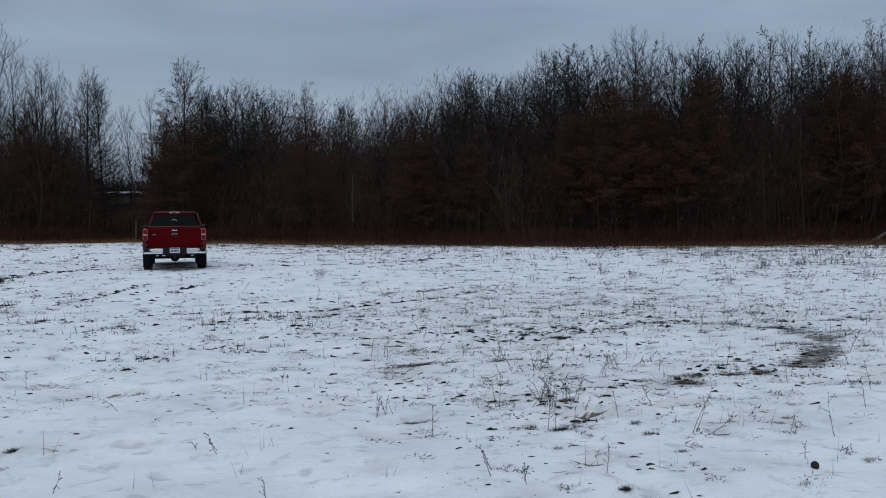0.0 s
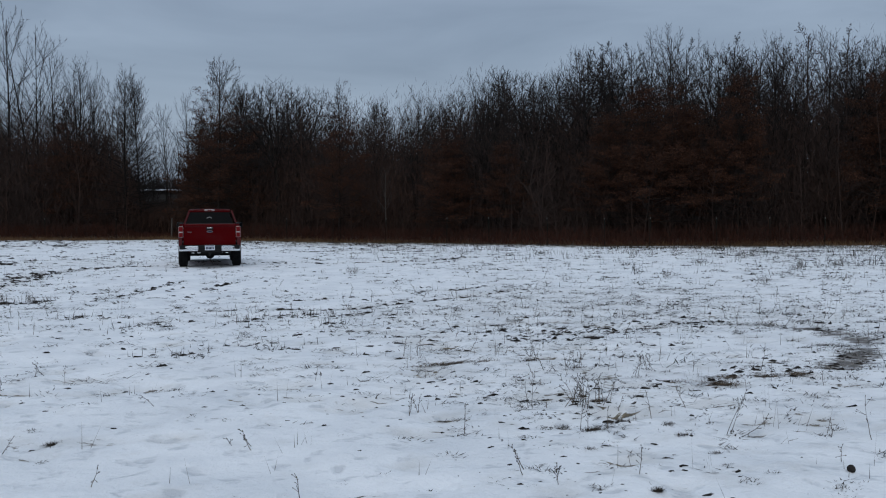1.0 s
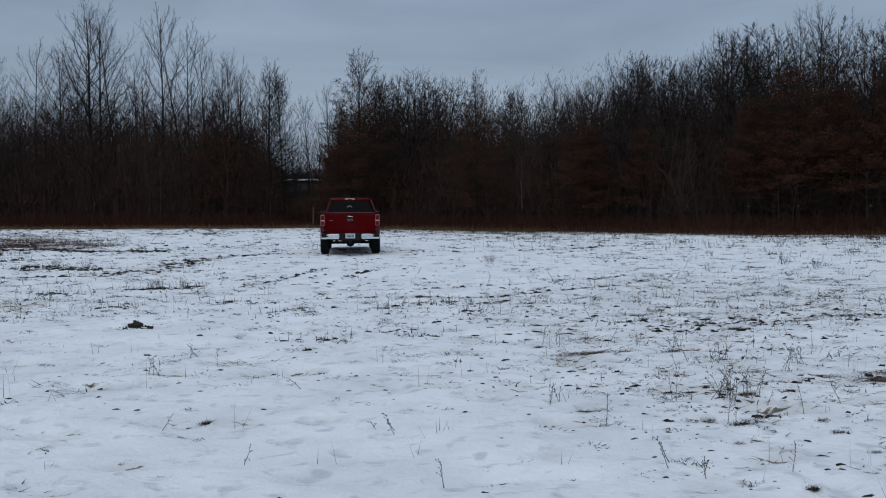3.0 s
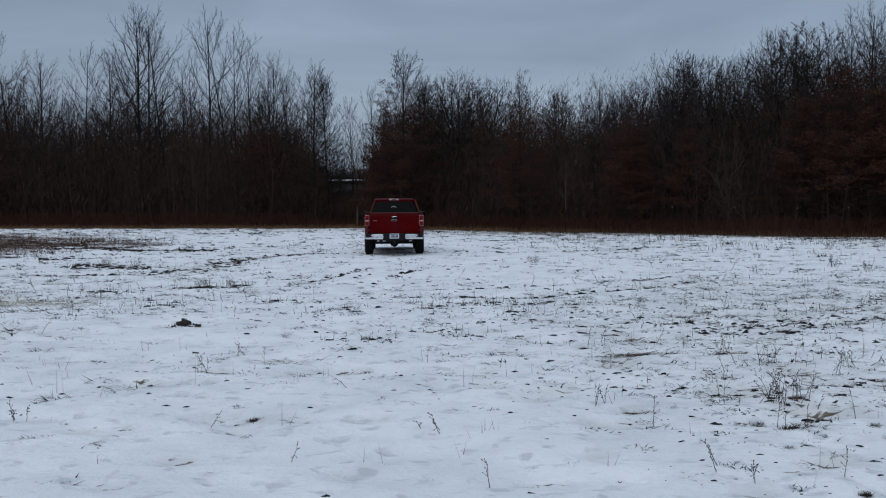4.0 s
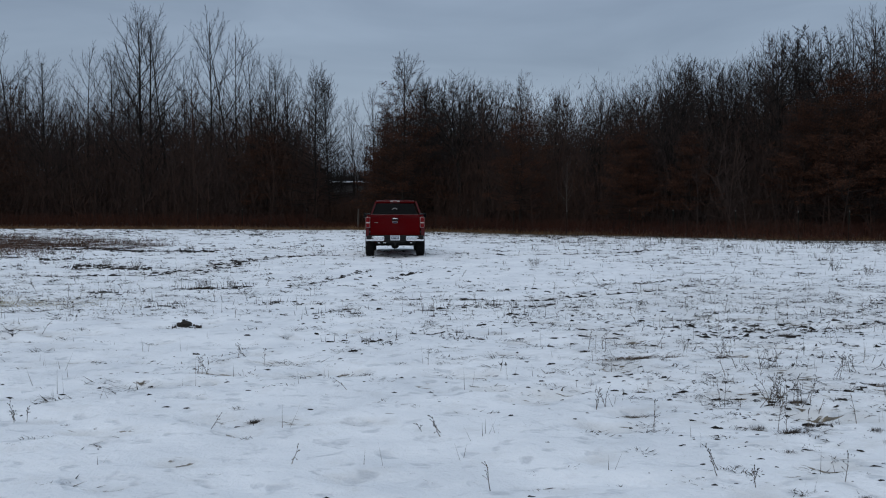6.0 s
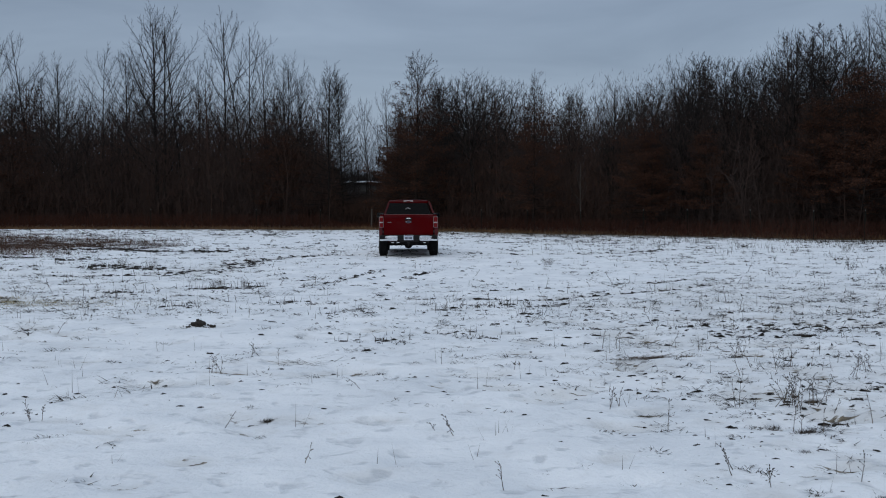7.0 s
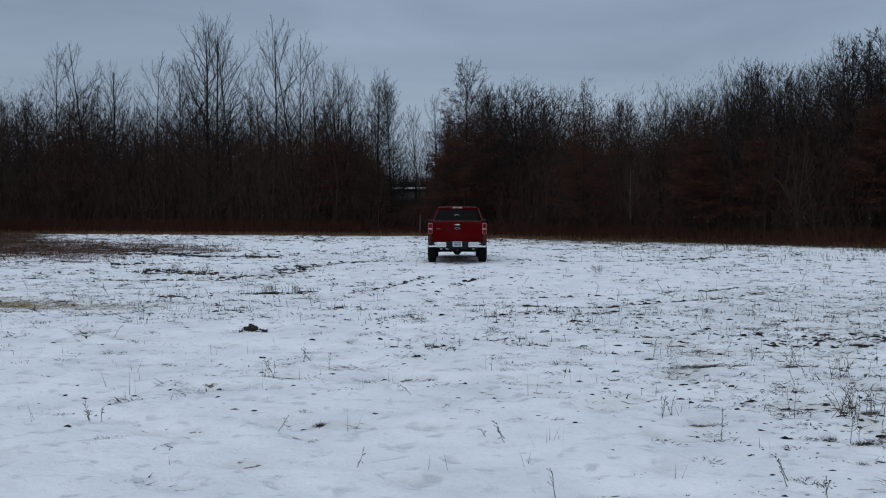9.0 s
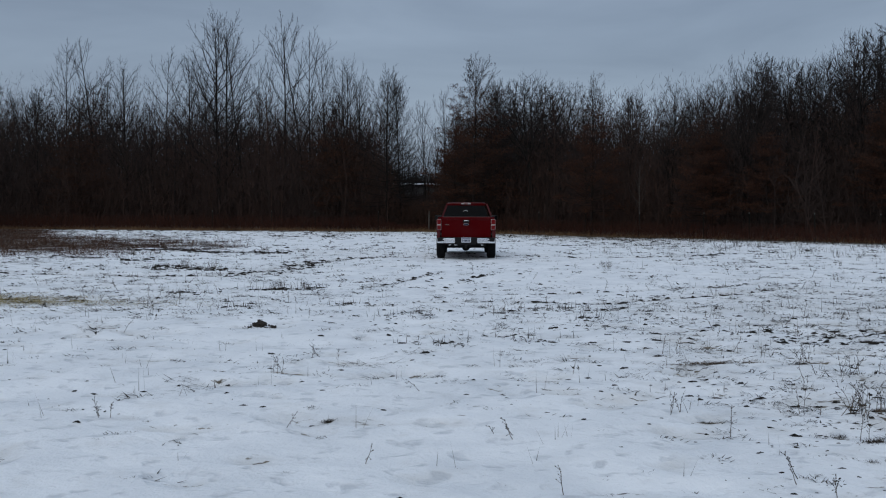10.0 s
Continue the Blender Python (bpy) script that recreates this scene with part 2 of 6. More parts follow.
def hang(name, me, parent, label=""):
    ob = new(name, me)
    ob.parent = parent
    return tagged(ob, label) if label else ob


# ---- the field ----
EDGE_X = [-160, -60, -40, -20, -6, 3, 10, 18, 26, 36, 60, 160]
EDGE_Y = [78, 76, 74, 70, 70, 61, 56, 49.5, 46.2, 45, 44, 42]


def edge(x):
    """Where the mown field ends and the rough growth before the woods begins."""
    return np.interp(x, EDGE_X, EDGE_Y)


def along(x, y, pts):
    """Distance from the places x, y to the line through pts."""
    best = np.full(np.shape(x), 1e9)
    for (ax, ay), (bx, by) in zip(pts[:-1], pts[1:]):
        dx, dy = bx - ax, by - ay
        t = np.clip(((x - ax) * dx + (y - ay) * dy) / (dx * dx + dy * dy), 0, 1)
        best = np.minimum(best, np.hypot(x - ax - t * dx, y - ay - t * dy))
    return best


LOOP = [(4.2, 9.3), (4.7, 9.25), (5.4, 9.4), (6.3, 9.75), (7.4, 10.7), (8.15, 11.9), (8.2, 12.8), (7.1, 14.0), (5.0, 13.7), (3.9, 12.9)]
TRACKS = [
    [(-1.9, 18.1), (-0.4, 18.4), (1.3, 18.2), (2.44, 18.7), (3.4, 19.45), (4.9, 20.4), (6.1, 21.7)],
    [(0.6, 20.2), (2.6, 20.9), (4.5, 22.0), (5.8, 23.4)],
    [(-16.0, 25.0), (-11.0, 24.3), (-8.0, 24.4), (-7.3, 25.8), (-6.7, 28.4), (-6.3, 31.5), (-5.1, 33.8), (-2.8, 34.8)],
    [(-7.6, 24.2), (-6.55, 25.1), (-6.27, 26.6), (-6.2, 30.2)],
    [(-3.5, 20.8), (-3.06, 21.8), (-2.47, 23.6), (-2.15, 25.7)],
    [(-1.6, 21.4), (-1.29, 22.6), (-1.09, 24.1), (-0.41, 26.0)],
    [(0.0, 35.1), (2.5, 34.1), (5.7, 35.5), (9.0, 38.5)],
]
TRACK_DEEP = (1.0, 1.0, 0.68, 0.5, 0.5, 0.5, 0.55)
TRACK_WIDE = (0.17, 0.15, 0.42, 0.3, 0.16, 0.16, 0.4)


STRAW_SPOTS = [(4.71, 9.28, 0.55), (4.24, 9.46, 0.35), (5.39, 9.45, 0.55), (2.37, 11.1, 0.45), (3.14, 8.62, 0.18)]


def mud_at(x, y):
    wob = (fbm(x * 0.9, y * 0.9, 5) - 0.5) * 0.9
    near_y = 1 - np.clip((y - 12.4) / 1.6, 0, 1) * 0.25
    loop = np.exp(-((along(x, y, LOOP) + wob * 0.4) / 0.42) ** 2) * (0.42 + 0.62 * np.clip((x - 5.6) / 1.2, 0, 1)) * near_y * (0.5 + 1.3 * fbm(x * 2.2, y * 3.2, 77, 3))
    corner = np.clip(1.5 - np.hypot((x + 26 + 0.65 * np.maximum(y - 42, 0)) / 10.5, (y - 42) / np.where(y < 42, 10.0, 18.0)) + wob * 1.5, 0, 1)
    corner = np.maximum(corner, np.clip((-x - 0.47 * y - 0.5) / 2.5 + wob * 2, 0, 1) * np.clip((y - 40) / 4, 0, 1))
    straw = np.clip(1.3 - np.hypot((x + 11.2) / 3.6, (y - 17.2) / 0.9) + wob, 0, 1) * 0.9
    for mx, my, mw in STRAW_SPOTS:
        loop = np.maximum(loop, np.exp(-np.hypot((x - mx) / mw, (y - my) / (mw * 0.55)) ** 2 * 2.2 + wob) * 0.95)
    back = np.clip((y - edge(x) + 0.8 + wob * 2) / 1.0, 0, 1)
    return np.clip(loop + corner * 1.35 + straw * 0.5 + back + ruts(x, y) * (0.35 + 0.75 * fbm(x * 1.6, y * 1.6, 55, 2)) * 1.12, 0, 1.6)


def ruts(x, y):
    d = np.zeros(np.shape(x))
    for t, deep, wide in zip(TRACKS, TRACK_DEEP, TRACK_WIDE):
        d = np.maximum(d, deep * np.exp(-(along(x, y, t) / wide) ** 2))
    return d


def bare_at(x, y):
    """How thin the snow lies: 0 deep, 1 barely there."""
    n = fbm(x * 0.16 + 3, y * 0.11, 11, 3)
    b = np.clip((n - 0.40) * 2.6, 0, 1)
    b = b * np.clip((y - 6) / 9 + np.clip((x - 0.5) / 3, 0, 0.8), 0.12, 1)
    band = np.exp(-((y - 12.2 - 0.15 * x) / 3.2) ** 2) * np.clip((x + 0.2) / 2.5, 0, 1) * 0.42
    band2 = np.exp(-((y - 17.0) / 1.3) ** 2) * np.exp(-((x - 0.5) / 3.2) ** 2) * 0.5
    band3 = np.exp(-((y - 26.5) / 5.0) ** 2) * np.clip((-x - 3.5) / 3, 0, 1) * 0.4
    right = np.exp(-((y - 30) / 11.0) ** 2) * np.clip((x - 5 - y * 0.12) / 5, 0, 1) * 0.22
    far = np.clip((y - edge(x) + 14) / 16, 0, 1) * 0.35
    inside = 1 - 0.8 * np.exp(-np.hypot((x - 5.9) / 1.7, (y - 11.6) / 1.6) ** 2)
    return inside * np.clip(b * 0.7 + band + band2 + band3 + right + far + ruts(x, y) * 0.95, 0, 1)


DENTS = np.random.default_rng(91).uniform((-6.5, 5.0, 0.05, 0.012), (7.5, 15.0, 0.13, 0.035), (220, 4))
DENTS = np.concatenate([DENTS, np.random.default_rng(92).uniform((-6.5, 5.0, 0.10, 0.03), (7.5, 15.0, 0.18, 0.06), (150, 4))])


def dents(x, y):
    """Old footprints and sunken spots in the snow near by."""
    out = np.zeros(np.shape(x))
    near = np.where((y > 4) & (y < 16) & (np.abs(x) < 9))[0]
    nx, ny = x[near], y[near]
    for dx, dy, dr, dd in DENTS:
        out[near] += dd * np.exp(-(((nx - dx) / (1.5 * dr)) ** 2 + ((ny - dy) / dr) ** 2))
    return out


def height(x, y):
    near = np.clip(1 - np.hypot(x, y) / 60, 0, 1)
    h = (fbm(x * 0.10, y * 0.10, 21, 3) - 0.5) * 0.12 * np.clip(np.hypot(x, y) / 12, 0.3, 1)
    h = h + (fbm(x * 1.3, y * 1.3, 31, 3) - 0.5) * 0.08 + (fbm(x * 3.3, y * 3.3, 41, 2) - 0.5) * 0.05 * near
    h = h - dents(x, y)
    h = h - ruts(x, y) * 0.045 - np.clip(mud_at(x, y), 0, 1) * 0.02
    return h


def graded(start, end, step, rate, far):
    out = [start]
    while out[-1] < end:
        v = out[-1]
        out.append(v + max(step, (rate if v < 95 else far) * v))
    return out


xs = graded(0.0, 900, 0.085, 0.019, 0.09)
xs = np.array([-v for v in xs[:0:-1]] + xs)
ys = np.array([-600, -300, -150, -80, -40, -20, -10, -5, -2, 0, 1, 2] + graded(3.0, 1800, 0.06, 0.0125, 0.10))
GX, GY = np.meshgrid(xs, ys)
gx, gy = GX.ravel(), GY.ravel()
gverts = np.stack([gx, gy, height(gx, gy)], 1)
nx, ny = len(xs), len(ys)
ii = (np.arange(ny - 1)[:, None] * nx + np.arange(nx - 1)[None, :]).ravel()
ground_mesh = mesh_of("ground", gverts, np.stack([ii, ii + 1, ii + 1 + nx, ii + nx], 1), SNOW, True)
# dents count as thin trodden snow: the grey paints in their weak shading
for key, vals in (("bare", bare_at(gx, gy) + np.clip(dents(gx, gy) * 26, 0, 0.9)), ("mud", mud_at(gx, gy)), ("wood", np.clip((gy - edge(gx) - 1.5) / 2, 0, 1) * np.clip((gy + 0) / 40, 0, 1))):
    ground_mesh.attributes.new(key, "FLOAT", "POINT").data.foreach_set("value", vals.astype(np.float32))
ground = tagged(new("ground", ground_mesh), "open field under thin patchy snow with wheel tracks and stubble", "ground", kind="structure")


def lie(x, y):
    return float(height(np.array([x]), np.array([y]))[0])

# ---- trees ----
def unit(v):
    return v / (np.linalg.norm(v, axis=-1, keepdims=True) + 1e-9)


def shoots(P, R, per, span, angle, ratio, steps, lift, wander, thick, r, thin=0.006, profile=(1.0, 0.4), flat=1.0):
    """Branches set along the parent lines P with radii R: their own lines and radii.
    span: the stretch of the parent that bears them; angle, profile: their angle and length along that stretch."""
    n, S = len(P), P.shape[1] - 1
    u = (np.arange(per) + r.random((n, per))) / per
    f = (span[0] + (span[1] - span[0]) * u) * S
    i, k = np.minimum(f.astype(int), S - 1), np.arange(n)[:, None]
    a, b = P[k, i], P[k, i + 1]
    at = (a + (b - a) * (f - i)[..., None]).reshape(-1, 3)
    d = unit(b - a).reshape(-1, 3)
    rad = (R[k, i] + (R[k, i + 1] - R[k, i]) * (f - i)).ravel()
    spin = (np.arange(per) * 2.4 + r.uniform(0, 6.283, (n, 1)) + r.normal(0, 0.35, (n, per))).ravel()[:, None]
    ref = np.where(np.abs(d[:, 2:3]) > 0.9, np.array([[1.0, 0, 0]]), np.array([[0, 0, 1.0]]))
    x = unit(np.cross(d, ref))
    y = np.cross(d, x)
    side = (x * np.cos(spin) + y * np.sin(spin)) * np.array([1, 1, flat])
    u = u.ravel()
    a = (np.interp(u, np.linspace(0, 1, len(angle)), angle) + r.normal(0, 0.10, len(u)))[:, None]
    way = d * np.cos(a) + unit(side) * np.sin(a)
    whole = np.linalg.norm(np.diff(P, axis=1), axis=2).sum(1)
    size = np.repeat(whole, per) * ratio * np.interp(u, np.linspace(0, 1, len(profile)), profile) * r.uniform(0.72, 1.18, len(u))
    pts = [at]
    for s in range(steps):
        way = unit(way + r.normal(0, wander, way.shape) + np.array([0, 0, lift]))
        pts.append(pts[-1] + way * (size / steps)[:, None])
    return np.stack(pts, 1), np.maximum(np.maximum(rad * thick, thin)[:, None] * np.linspace(1, 0.3, steps + 1), thin * 0.6)


def shell(count, mid, wide, high, low, r, inner, outer):
    """Places spread evenly over a domed crown, between two shares of its radius."""
    k = np.arange(count) + 0.5
    z = 1 - (1 - low) * k / count
    turn = k * 2.39996 + r.normal(0, 0.25, count)
    flat = np.sqrt(1 - z * z)
    deep = r.uniform(inner, outer, count)[:, None] * (0.90 + 0.2 * vnoise(turn * 0 + flat * np.cos(turn) * 2.2 + 9, flat * np.sin(turn) * 2.2 + z * 2, 5)[:, None])
    return np.stack([flat * np.cos(turn) * wide, flat * np.sin(turn) * wide, z * high], 1) * deep + np.array([0, 0, mid])


def reach(P, R, goals, steps, rise, thick, thin, r, first, heart):
    """Branches from the lines P to the goals, each from a near line that leads outwards from the crown's heart."""
    nodes, rad = P[:, int(first * (P.shape[1] - 1)):].reshape(-1, 3), R[:, int(first * (P.shape[1] - 1)):].ravel()
    way = goals[:, None] - nodes[None]
    gap = np.linalg.norm(way, axis=2)
    gap = (gap + 0.15) * (1.9 - np.sum(way * unit(goals - np.array([0, 0, heart]))[:, None], 2) / (gap + 1e-9))
    pick = gap.argmin(1)
    a, size = nodes[pick], np.linalg.norm(goals - nodes[pick], axis=1, keepdims=True)
    bend = (a + goals) / 2 + np.array([0, 0, 1.0]) * size * rise + r.normal(0, 0.07, goals.shape) * size
    t = np.linspace(0, 1, steps + 1)[None, :, None]
    Q = a[:, None] * (1 - t) ** 2 + bend[:, None] * 2 * t * (1 - t) + goals[:, None] * t ** 2
    Q[:, 1:-1] += r.normal(0, 0.035, Q[:, 1:-1].shape) * size[:, None]
    return Q, np.maximum(np.maximum(rad[pick] * thick, thin)[:, None] * np.linspace(1, 0.35, steps + 1), thin * 0.6)


def limbs_mesh(lines, sides):
    """Tapered prisms along the lines: vertices and quads."""
    cat = [np.concatenate([get(P, R) for P, R in lines]) for get in (
        lambda P, R: P[:, :-1].reshape(-1, 3), lambda P, R: P[:, 1:].reshape(-1, 3), lambda P, R: R[:, :-1].ravel(), lambda P, R: R[:, 1:].ravel())]
    return tubes(*cat, sides)


def slivers(P, R, r):
    """Twigs as tapering slivers, bent where their line bends: vertices and triangles."""
    w = unit(np.cross(P[:, -1] - P[:, 0], r.normal(0, 1, (len(P), 3))))[:, None, :] * R[:, :, None]
    n, S = len(P), P.shape[1] - 1
    v = np.concatenate([P[:, :-1] - w[:, :-1], P[:, :-1] + w[:, :-1], P[:, -1:]], 1)
    o = np.arange(n)[:, None] * (2 * S + 1)
    f = []
    for s in range(S - 1):
        f += [np.concatenate([o + s, o + S + s, o + s + 1], 1), np.concatenate([o + S + s, o + S + s + 1, o + s + 1], 1)]
    f.append(np.concatenate([o + S - 1, o + 2 * S - 1, o + 2 * S], 1))
    return v.reshape(-1, 3), np.concatenate(f)


def leaf_mesh(lines, count, size, r, low, top):
    """Withered leaves in loose level sprays along the boughs, thinning out towards top."""
    P = np.concatenate([p[:, k] + (p[:, k + 1] - p[:, k]) * r.random((len(p), 1)) for p in lines for k in range(p.shape[1] - 1)])
    P = P[(P[:, 2] > low) & (r.random(len(P)) < np.clip((top - P[:, 2]) / (0.45 * top), 0.03, 1))]
    P = P[r.random(len(P)) < np.clip((fbm(P[:, 0] * 0.9 + P[:, 1] * 0.5, P[:, 2] * 1.7, 3, 3) - 0.33) * 4.5, 0, 1)]
    c = P[r.integers(0, len(P), count)] + r.normal(0, 1, (count, 3)) * np.array([0.20, 0.20, 0.07])
    a, b = r.normal(0, 1, (count, 3)) * np.array([1, 1, 0.7]), r.normal(0, 1, (count, 3))
    a = unit(a)
    b = unit(b - a * np.sum(a * b, 1, keepdims=True))
    s = r.uniform(0.5, 1.3, (count, 1)) * size
    v = np.stack([c - a * s, c + b * s * 0.8, c + a * s], 1).reshape(-1, 3)
    return v, np.arange(count * 3).reshape(-1, 3)


# form of each kind: height, trunk radius, its share of the height, wander; then for each order of branches
# (number, span, angle, length, steps, lift, wander, thickness, lengths along the span)
KIND_FORM = {
    # straight stem, boughs curving up into an egg-shaped crown
    "tulip": dict(fine=0.0105, tall=17, radius=0.19, stem=0.97, bend=0.012, limbs=(34, (0.24, 0.95), (1.15, 0.9, 0.55), 0.31, 6, 0.11, 0.05, 0.5, (0.8, 1, 1.0, 0.8, 0.45)),
                  boughs=(9, (0.2, 1.0), (0.8, 0.5), 0.38, 3, 0.07, 0.06, 0.62, (1.0, 0.5)), twigs=(5, (0.15, 1.0), (0.8, 0.45), 0.36, 2, 0.07, 0.07), tips=(2, 0.5)),
    # thin stem, few steep boughs high up
    "slim": dict(fine=0.0085, tall=15, radius=0.10, stem=0.97, bend=0.03, limbs=(16, (0.40, 0.96), (0.85, 0.7, 0.45), 0.29, 6, 0.10, 0.06, 0.58, (0.8, 1, 0.8, 0.45)),
                 boughs=(7, (0.25, 1.0), (0.65, 0.4), 0.36, 3, 0.08, 0.06, 0.55, (1.0, 0.5)), twigs=(5, (0.2, 1.0), (0.75, 0.45), 0.38, 2, 0.06, 0.08), tips=(1, 0.5)),
    # level lower boughs, upright ones above
    "pin": dict(fine=0.012, tall=14, radius=0.14, stem=0.97, bend=0.010, limbs=(66, (0.16, 0.94), (1.65, 1.4, 0.95, 0.55, 0.3), 0.28, 5, 0.04, 0.04, 0.38, (0.9, 1, 0.9, 0.85, 0.55)),
                boughs=(8, (0.18, 1.0), (0.8, 0.5), 0.38, 3, 0.035, 0.06, 0.55, (1.0, 0.5)), twigs=(5, (0.15, 1.0), (0.8, 0.45), 0.40, 2, 0.06, 0.07), tips=(3, 0.6)),
    # short stem that splits into a fan of limbs under a dome: middle, half width and half height of the crown, then the numbers of limbs, boughs and twigs
    "round": dict(dome=(0.58, 0.26, 0.42), counts=(14, 170, 1400), fine=0.0125, tall=12, radius=0.25, stem=0.45, bend=0.02, low=-0.45, tips=(4, 0.6)),
    # tall clear stem with a domed head
    "forest": dict(dome=(0.70, 0.15, 0.30), counts=(12, 120, 950), fine=0.0125, tall=15, radius=0.21, stem=0.60, bend=0.02, low=-0.7, tips=(4, 0.6)),
    "fill": dict(dome=(0.62, 0.16, 0.38), counts=(10, 80, 720), fine=0.0135, tall=15, radius=0.18, stem=0.58, bend=0.02, low=-0.9, tips=(3, 0.6)),
}
KIND_FORM["spire"] = dict(KIND_FORM["tulip"], fine=0.013, tall=15, radius=0.15, limbs=(24, (0.22, 0.95), (1.0, 0.75, 0.45), 0.29, 5, 0.08, 0.05, 0.42, (0.8, 1, 0.95, 0.7, 0.4)),
                          boughs=(7, (0.22, 1.0), (0.75, 0.45), 0.42, 2, 0.07, 0.06, 0.55, (1.0, 0.5)), twigs=(6, (0.15, 1.0), (0.75, 0.4), 0.40, 2, 0.07, 0.08), tips=(2, 0.55))


def make_tree(name, seed, form, label, bark, leaves=0, leaf_low=0.06, leaf_top=0.8, leaf_size=0.085, stems=1):
    """One leafless or withered tree at the origin: trunk with its limbs, crown of boughs and twigs, leaves."""
    r = np.random.default_rng(seed)
    k = form["tall"]
    wood, fine, P3, R3 = [], [], [], []
    for s in range(stems):
        steps = 14
        way = unit(np.append(r.normal(0, 0.05, 2) if stems > 1 else (0.0, 0.0), 1.0))
        p = np.array([0.5 * s - 0.25 * (stems - 1), 0.15 * s, -0.15])
        pts = [p]
        for q in range(steps):
            way = unit(way + r.normal(0, form["bend"], 3) + np.array([0, 0, 0.02]))
            pts.append(pts[-1] + way * k * form["stem"] / steps)
        P0 = np.array(pts)[None]
        swell = np.interp(np.linspace(0, 1, steps + 1), [0, 0.05, 1], [1.3, 1.0, 0.16 if form["stem"] > 0.9 else 0.6])
        R0 = form["radius"] * (1 if s == 0 else 0.75) * swell[None]
        if "dome" in form:
            crown = [k * v for v in form["dome"]]
            n1, n2, n3 = form["counts"]
            P1, R1 = reach(P0, R0, shell(n1, *crown, 0.0, r, 0.5, 0.75), 7, 0.22, 0.58, 0.032, r, 0.7, crown[0] - 0.5 * crown[2])
            P2, R2 = reach(P1, R1, shell(n2, *crown, form["low"] * 0.7, r, 0.72, 0.9), 4, 0.06, 0.5, 0.0125, r, 0.25, crown[0] - 0.5 * crown[2])
            a, b = reach(P2, R2, shell(n3, *crown, form["low"], r, 0.66, 1.04), 2, 0.03, 0.6, form["fine"], r, 0.2, crown[0] - 0.5 * crown[2])
            wood += [(P0, R0), (P1, R1)]
            fine.append((P2, R2))
            P3.append(a), R3.append(b)
            continue
        n, span, angle, ratio, st, lift, wander, thick, prof = form["limbs"]
        P1, R1 = shoots(P0, R0, n if s == 0 else int(n * 0.75), span, angle, ratio, st, lift, wander, thick, r, 0.016, prof)
        n, span, angle, ratio, st, lift, wander, thick, prof = form["boughs"]
        P2, R2 = shoots(P1, R1, n, span, angle, ratio, st, lift, wander, thick, r, 0.0085, prof, 0.6 if form["stem"] > 0.9 else 1.0)
        n, span, angle, ratio, st, lift, wander = form["twigs"]
        a, b = shoots(P2, R2, n, span, angle, ratio, st, lift, wander, 0.6, r, form["fine"], (1.0, 0.6))
        wood += [(P0, R0), (P1, R1)]
        fine.append((P2, R2))
        P3.append(a), R3.append(b)
    P3, R3 = np.concatenate(P3), np.concatenate(R3)
    n, ratio = form["tips"]
    P4, R4 = shoots(P3, R3, n, (0.2, 1.0), (0.7, 0.4), ratio, 1, 0.08, 0.06, 0.8, r, form["fine"] * 0.85)
    top = max(float(P3[:, :, 2].max()), float(wood[0][0][:, :, 2].max()))
    fit_to = k / top
    root = tagged(new(name), label, "tree", group="trees at the edge of the woods")
    v, f = limbs_mesh(wood, 4)
    hang("trunk", mesh_of("trunk", v * fit_to, f, bark, True), root)
    v, q = limbs_mesh(fine, 3)
    tri = [q[:, :3], q[:, [0, 2, 3]]]
    for P, R in ((P3, R3), (P4, R4)):
        tv, tf = slivers(P, R, r)
        tri.append(tf + len(v))
        v = np.concatenate([v, tv])
    hang("crown", mesh_of("crown", v * fit_to, np.concatenate(tri), TWIG), root)
    if leaves:
        v, f = leaf_mesh([P3, fine[0][0]], leaves, leaf_size, r, k * leaf_low, top * leaf_top)
        hang("leaves", mesh_of("leaves", v * fit_to, f, BROWN_LEAF), root, "withered russet leaves")
    root["tall"] = float(k)
    root["used"] = 0
    return root


OPEN_OAK = "oak holding withered russet leaves on its lower boughs"
KINDS = {
    "tulip": [make_tree("bare_tree", 200 + i, KIND_FORM["tulip"], "tall bare tree with a straight trunk and upswept branches", BARK, stems=1 + (i == 0)) for i in range(3)],
    "slim": [make_tree("bare_tree", 100 + i, KIND_FORM["slim"], "tall slim bare tree with few steep branches", BARK) for i in range(5)],
    "pin": [make_tree("bare_tree", 500 + i, KIND_FORM["pin"], "bare tree with level lower boughs and a pointed top", BARK, stems=1 + (i == 0)) for i in range(2)],
    "round": [make_tree("bare_tree", 300 + i, KIND_FORM["round"], "bare spreading tree with a broad domed crown", BARK) for i in range(3)],
    "forest": [make_tree("bare_tree", 700 + i, KIND_FORM["forest"], "bare forest tree with a clear trunk and domed head", BARK) for i in range(3)],
    "spire": [make_tree("bare_tree", 750 + i, KIND_FORM["spire"], "bare tree with a pointed crown standing in the woods", BARK) for i in range(3)],
    "fill": [make_tree("bare_tree", 600 + i, KIND_FORM["fill"], "bare tree standing among others in the woods", BARK) for i in range(3)],
    "oak": [make_tree("oak_tree", 400 + i, KIND_FORM["pin"], OPEN_OAK, OAK_BARK, leaves=19000, leaf_top=0.84, leaf_size=0.072) for i in range(2)],
    "leafy": [make_tree("oak_tree", 450 + i, KIND_FORM["pin"], "oak thick with withered russet leaves", OAK_BARK, leaves=22000, leaf_low=0.26, leaf_top=0.98, leaf_size=0.085) for i in range(2)],
    "pale": [make_tree("pale_tree", 550, KIND_FORM["slim"], "slender tree with a pale trunk and bare twigs", PALE_BARK)],
}


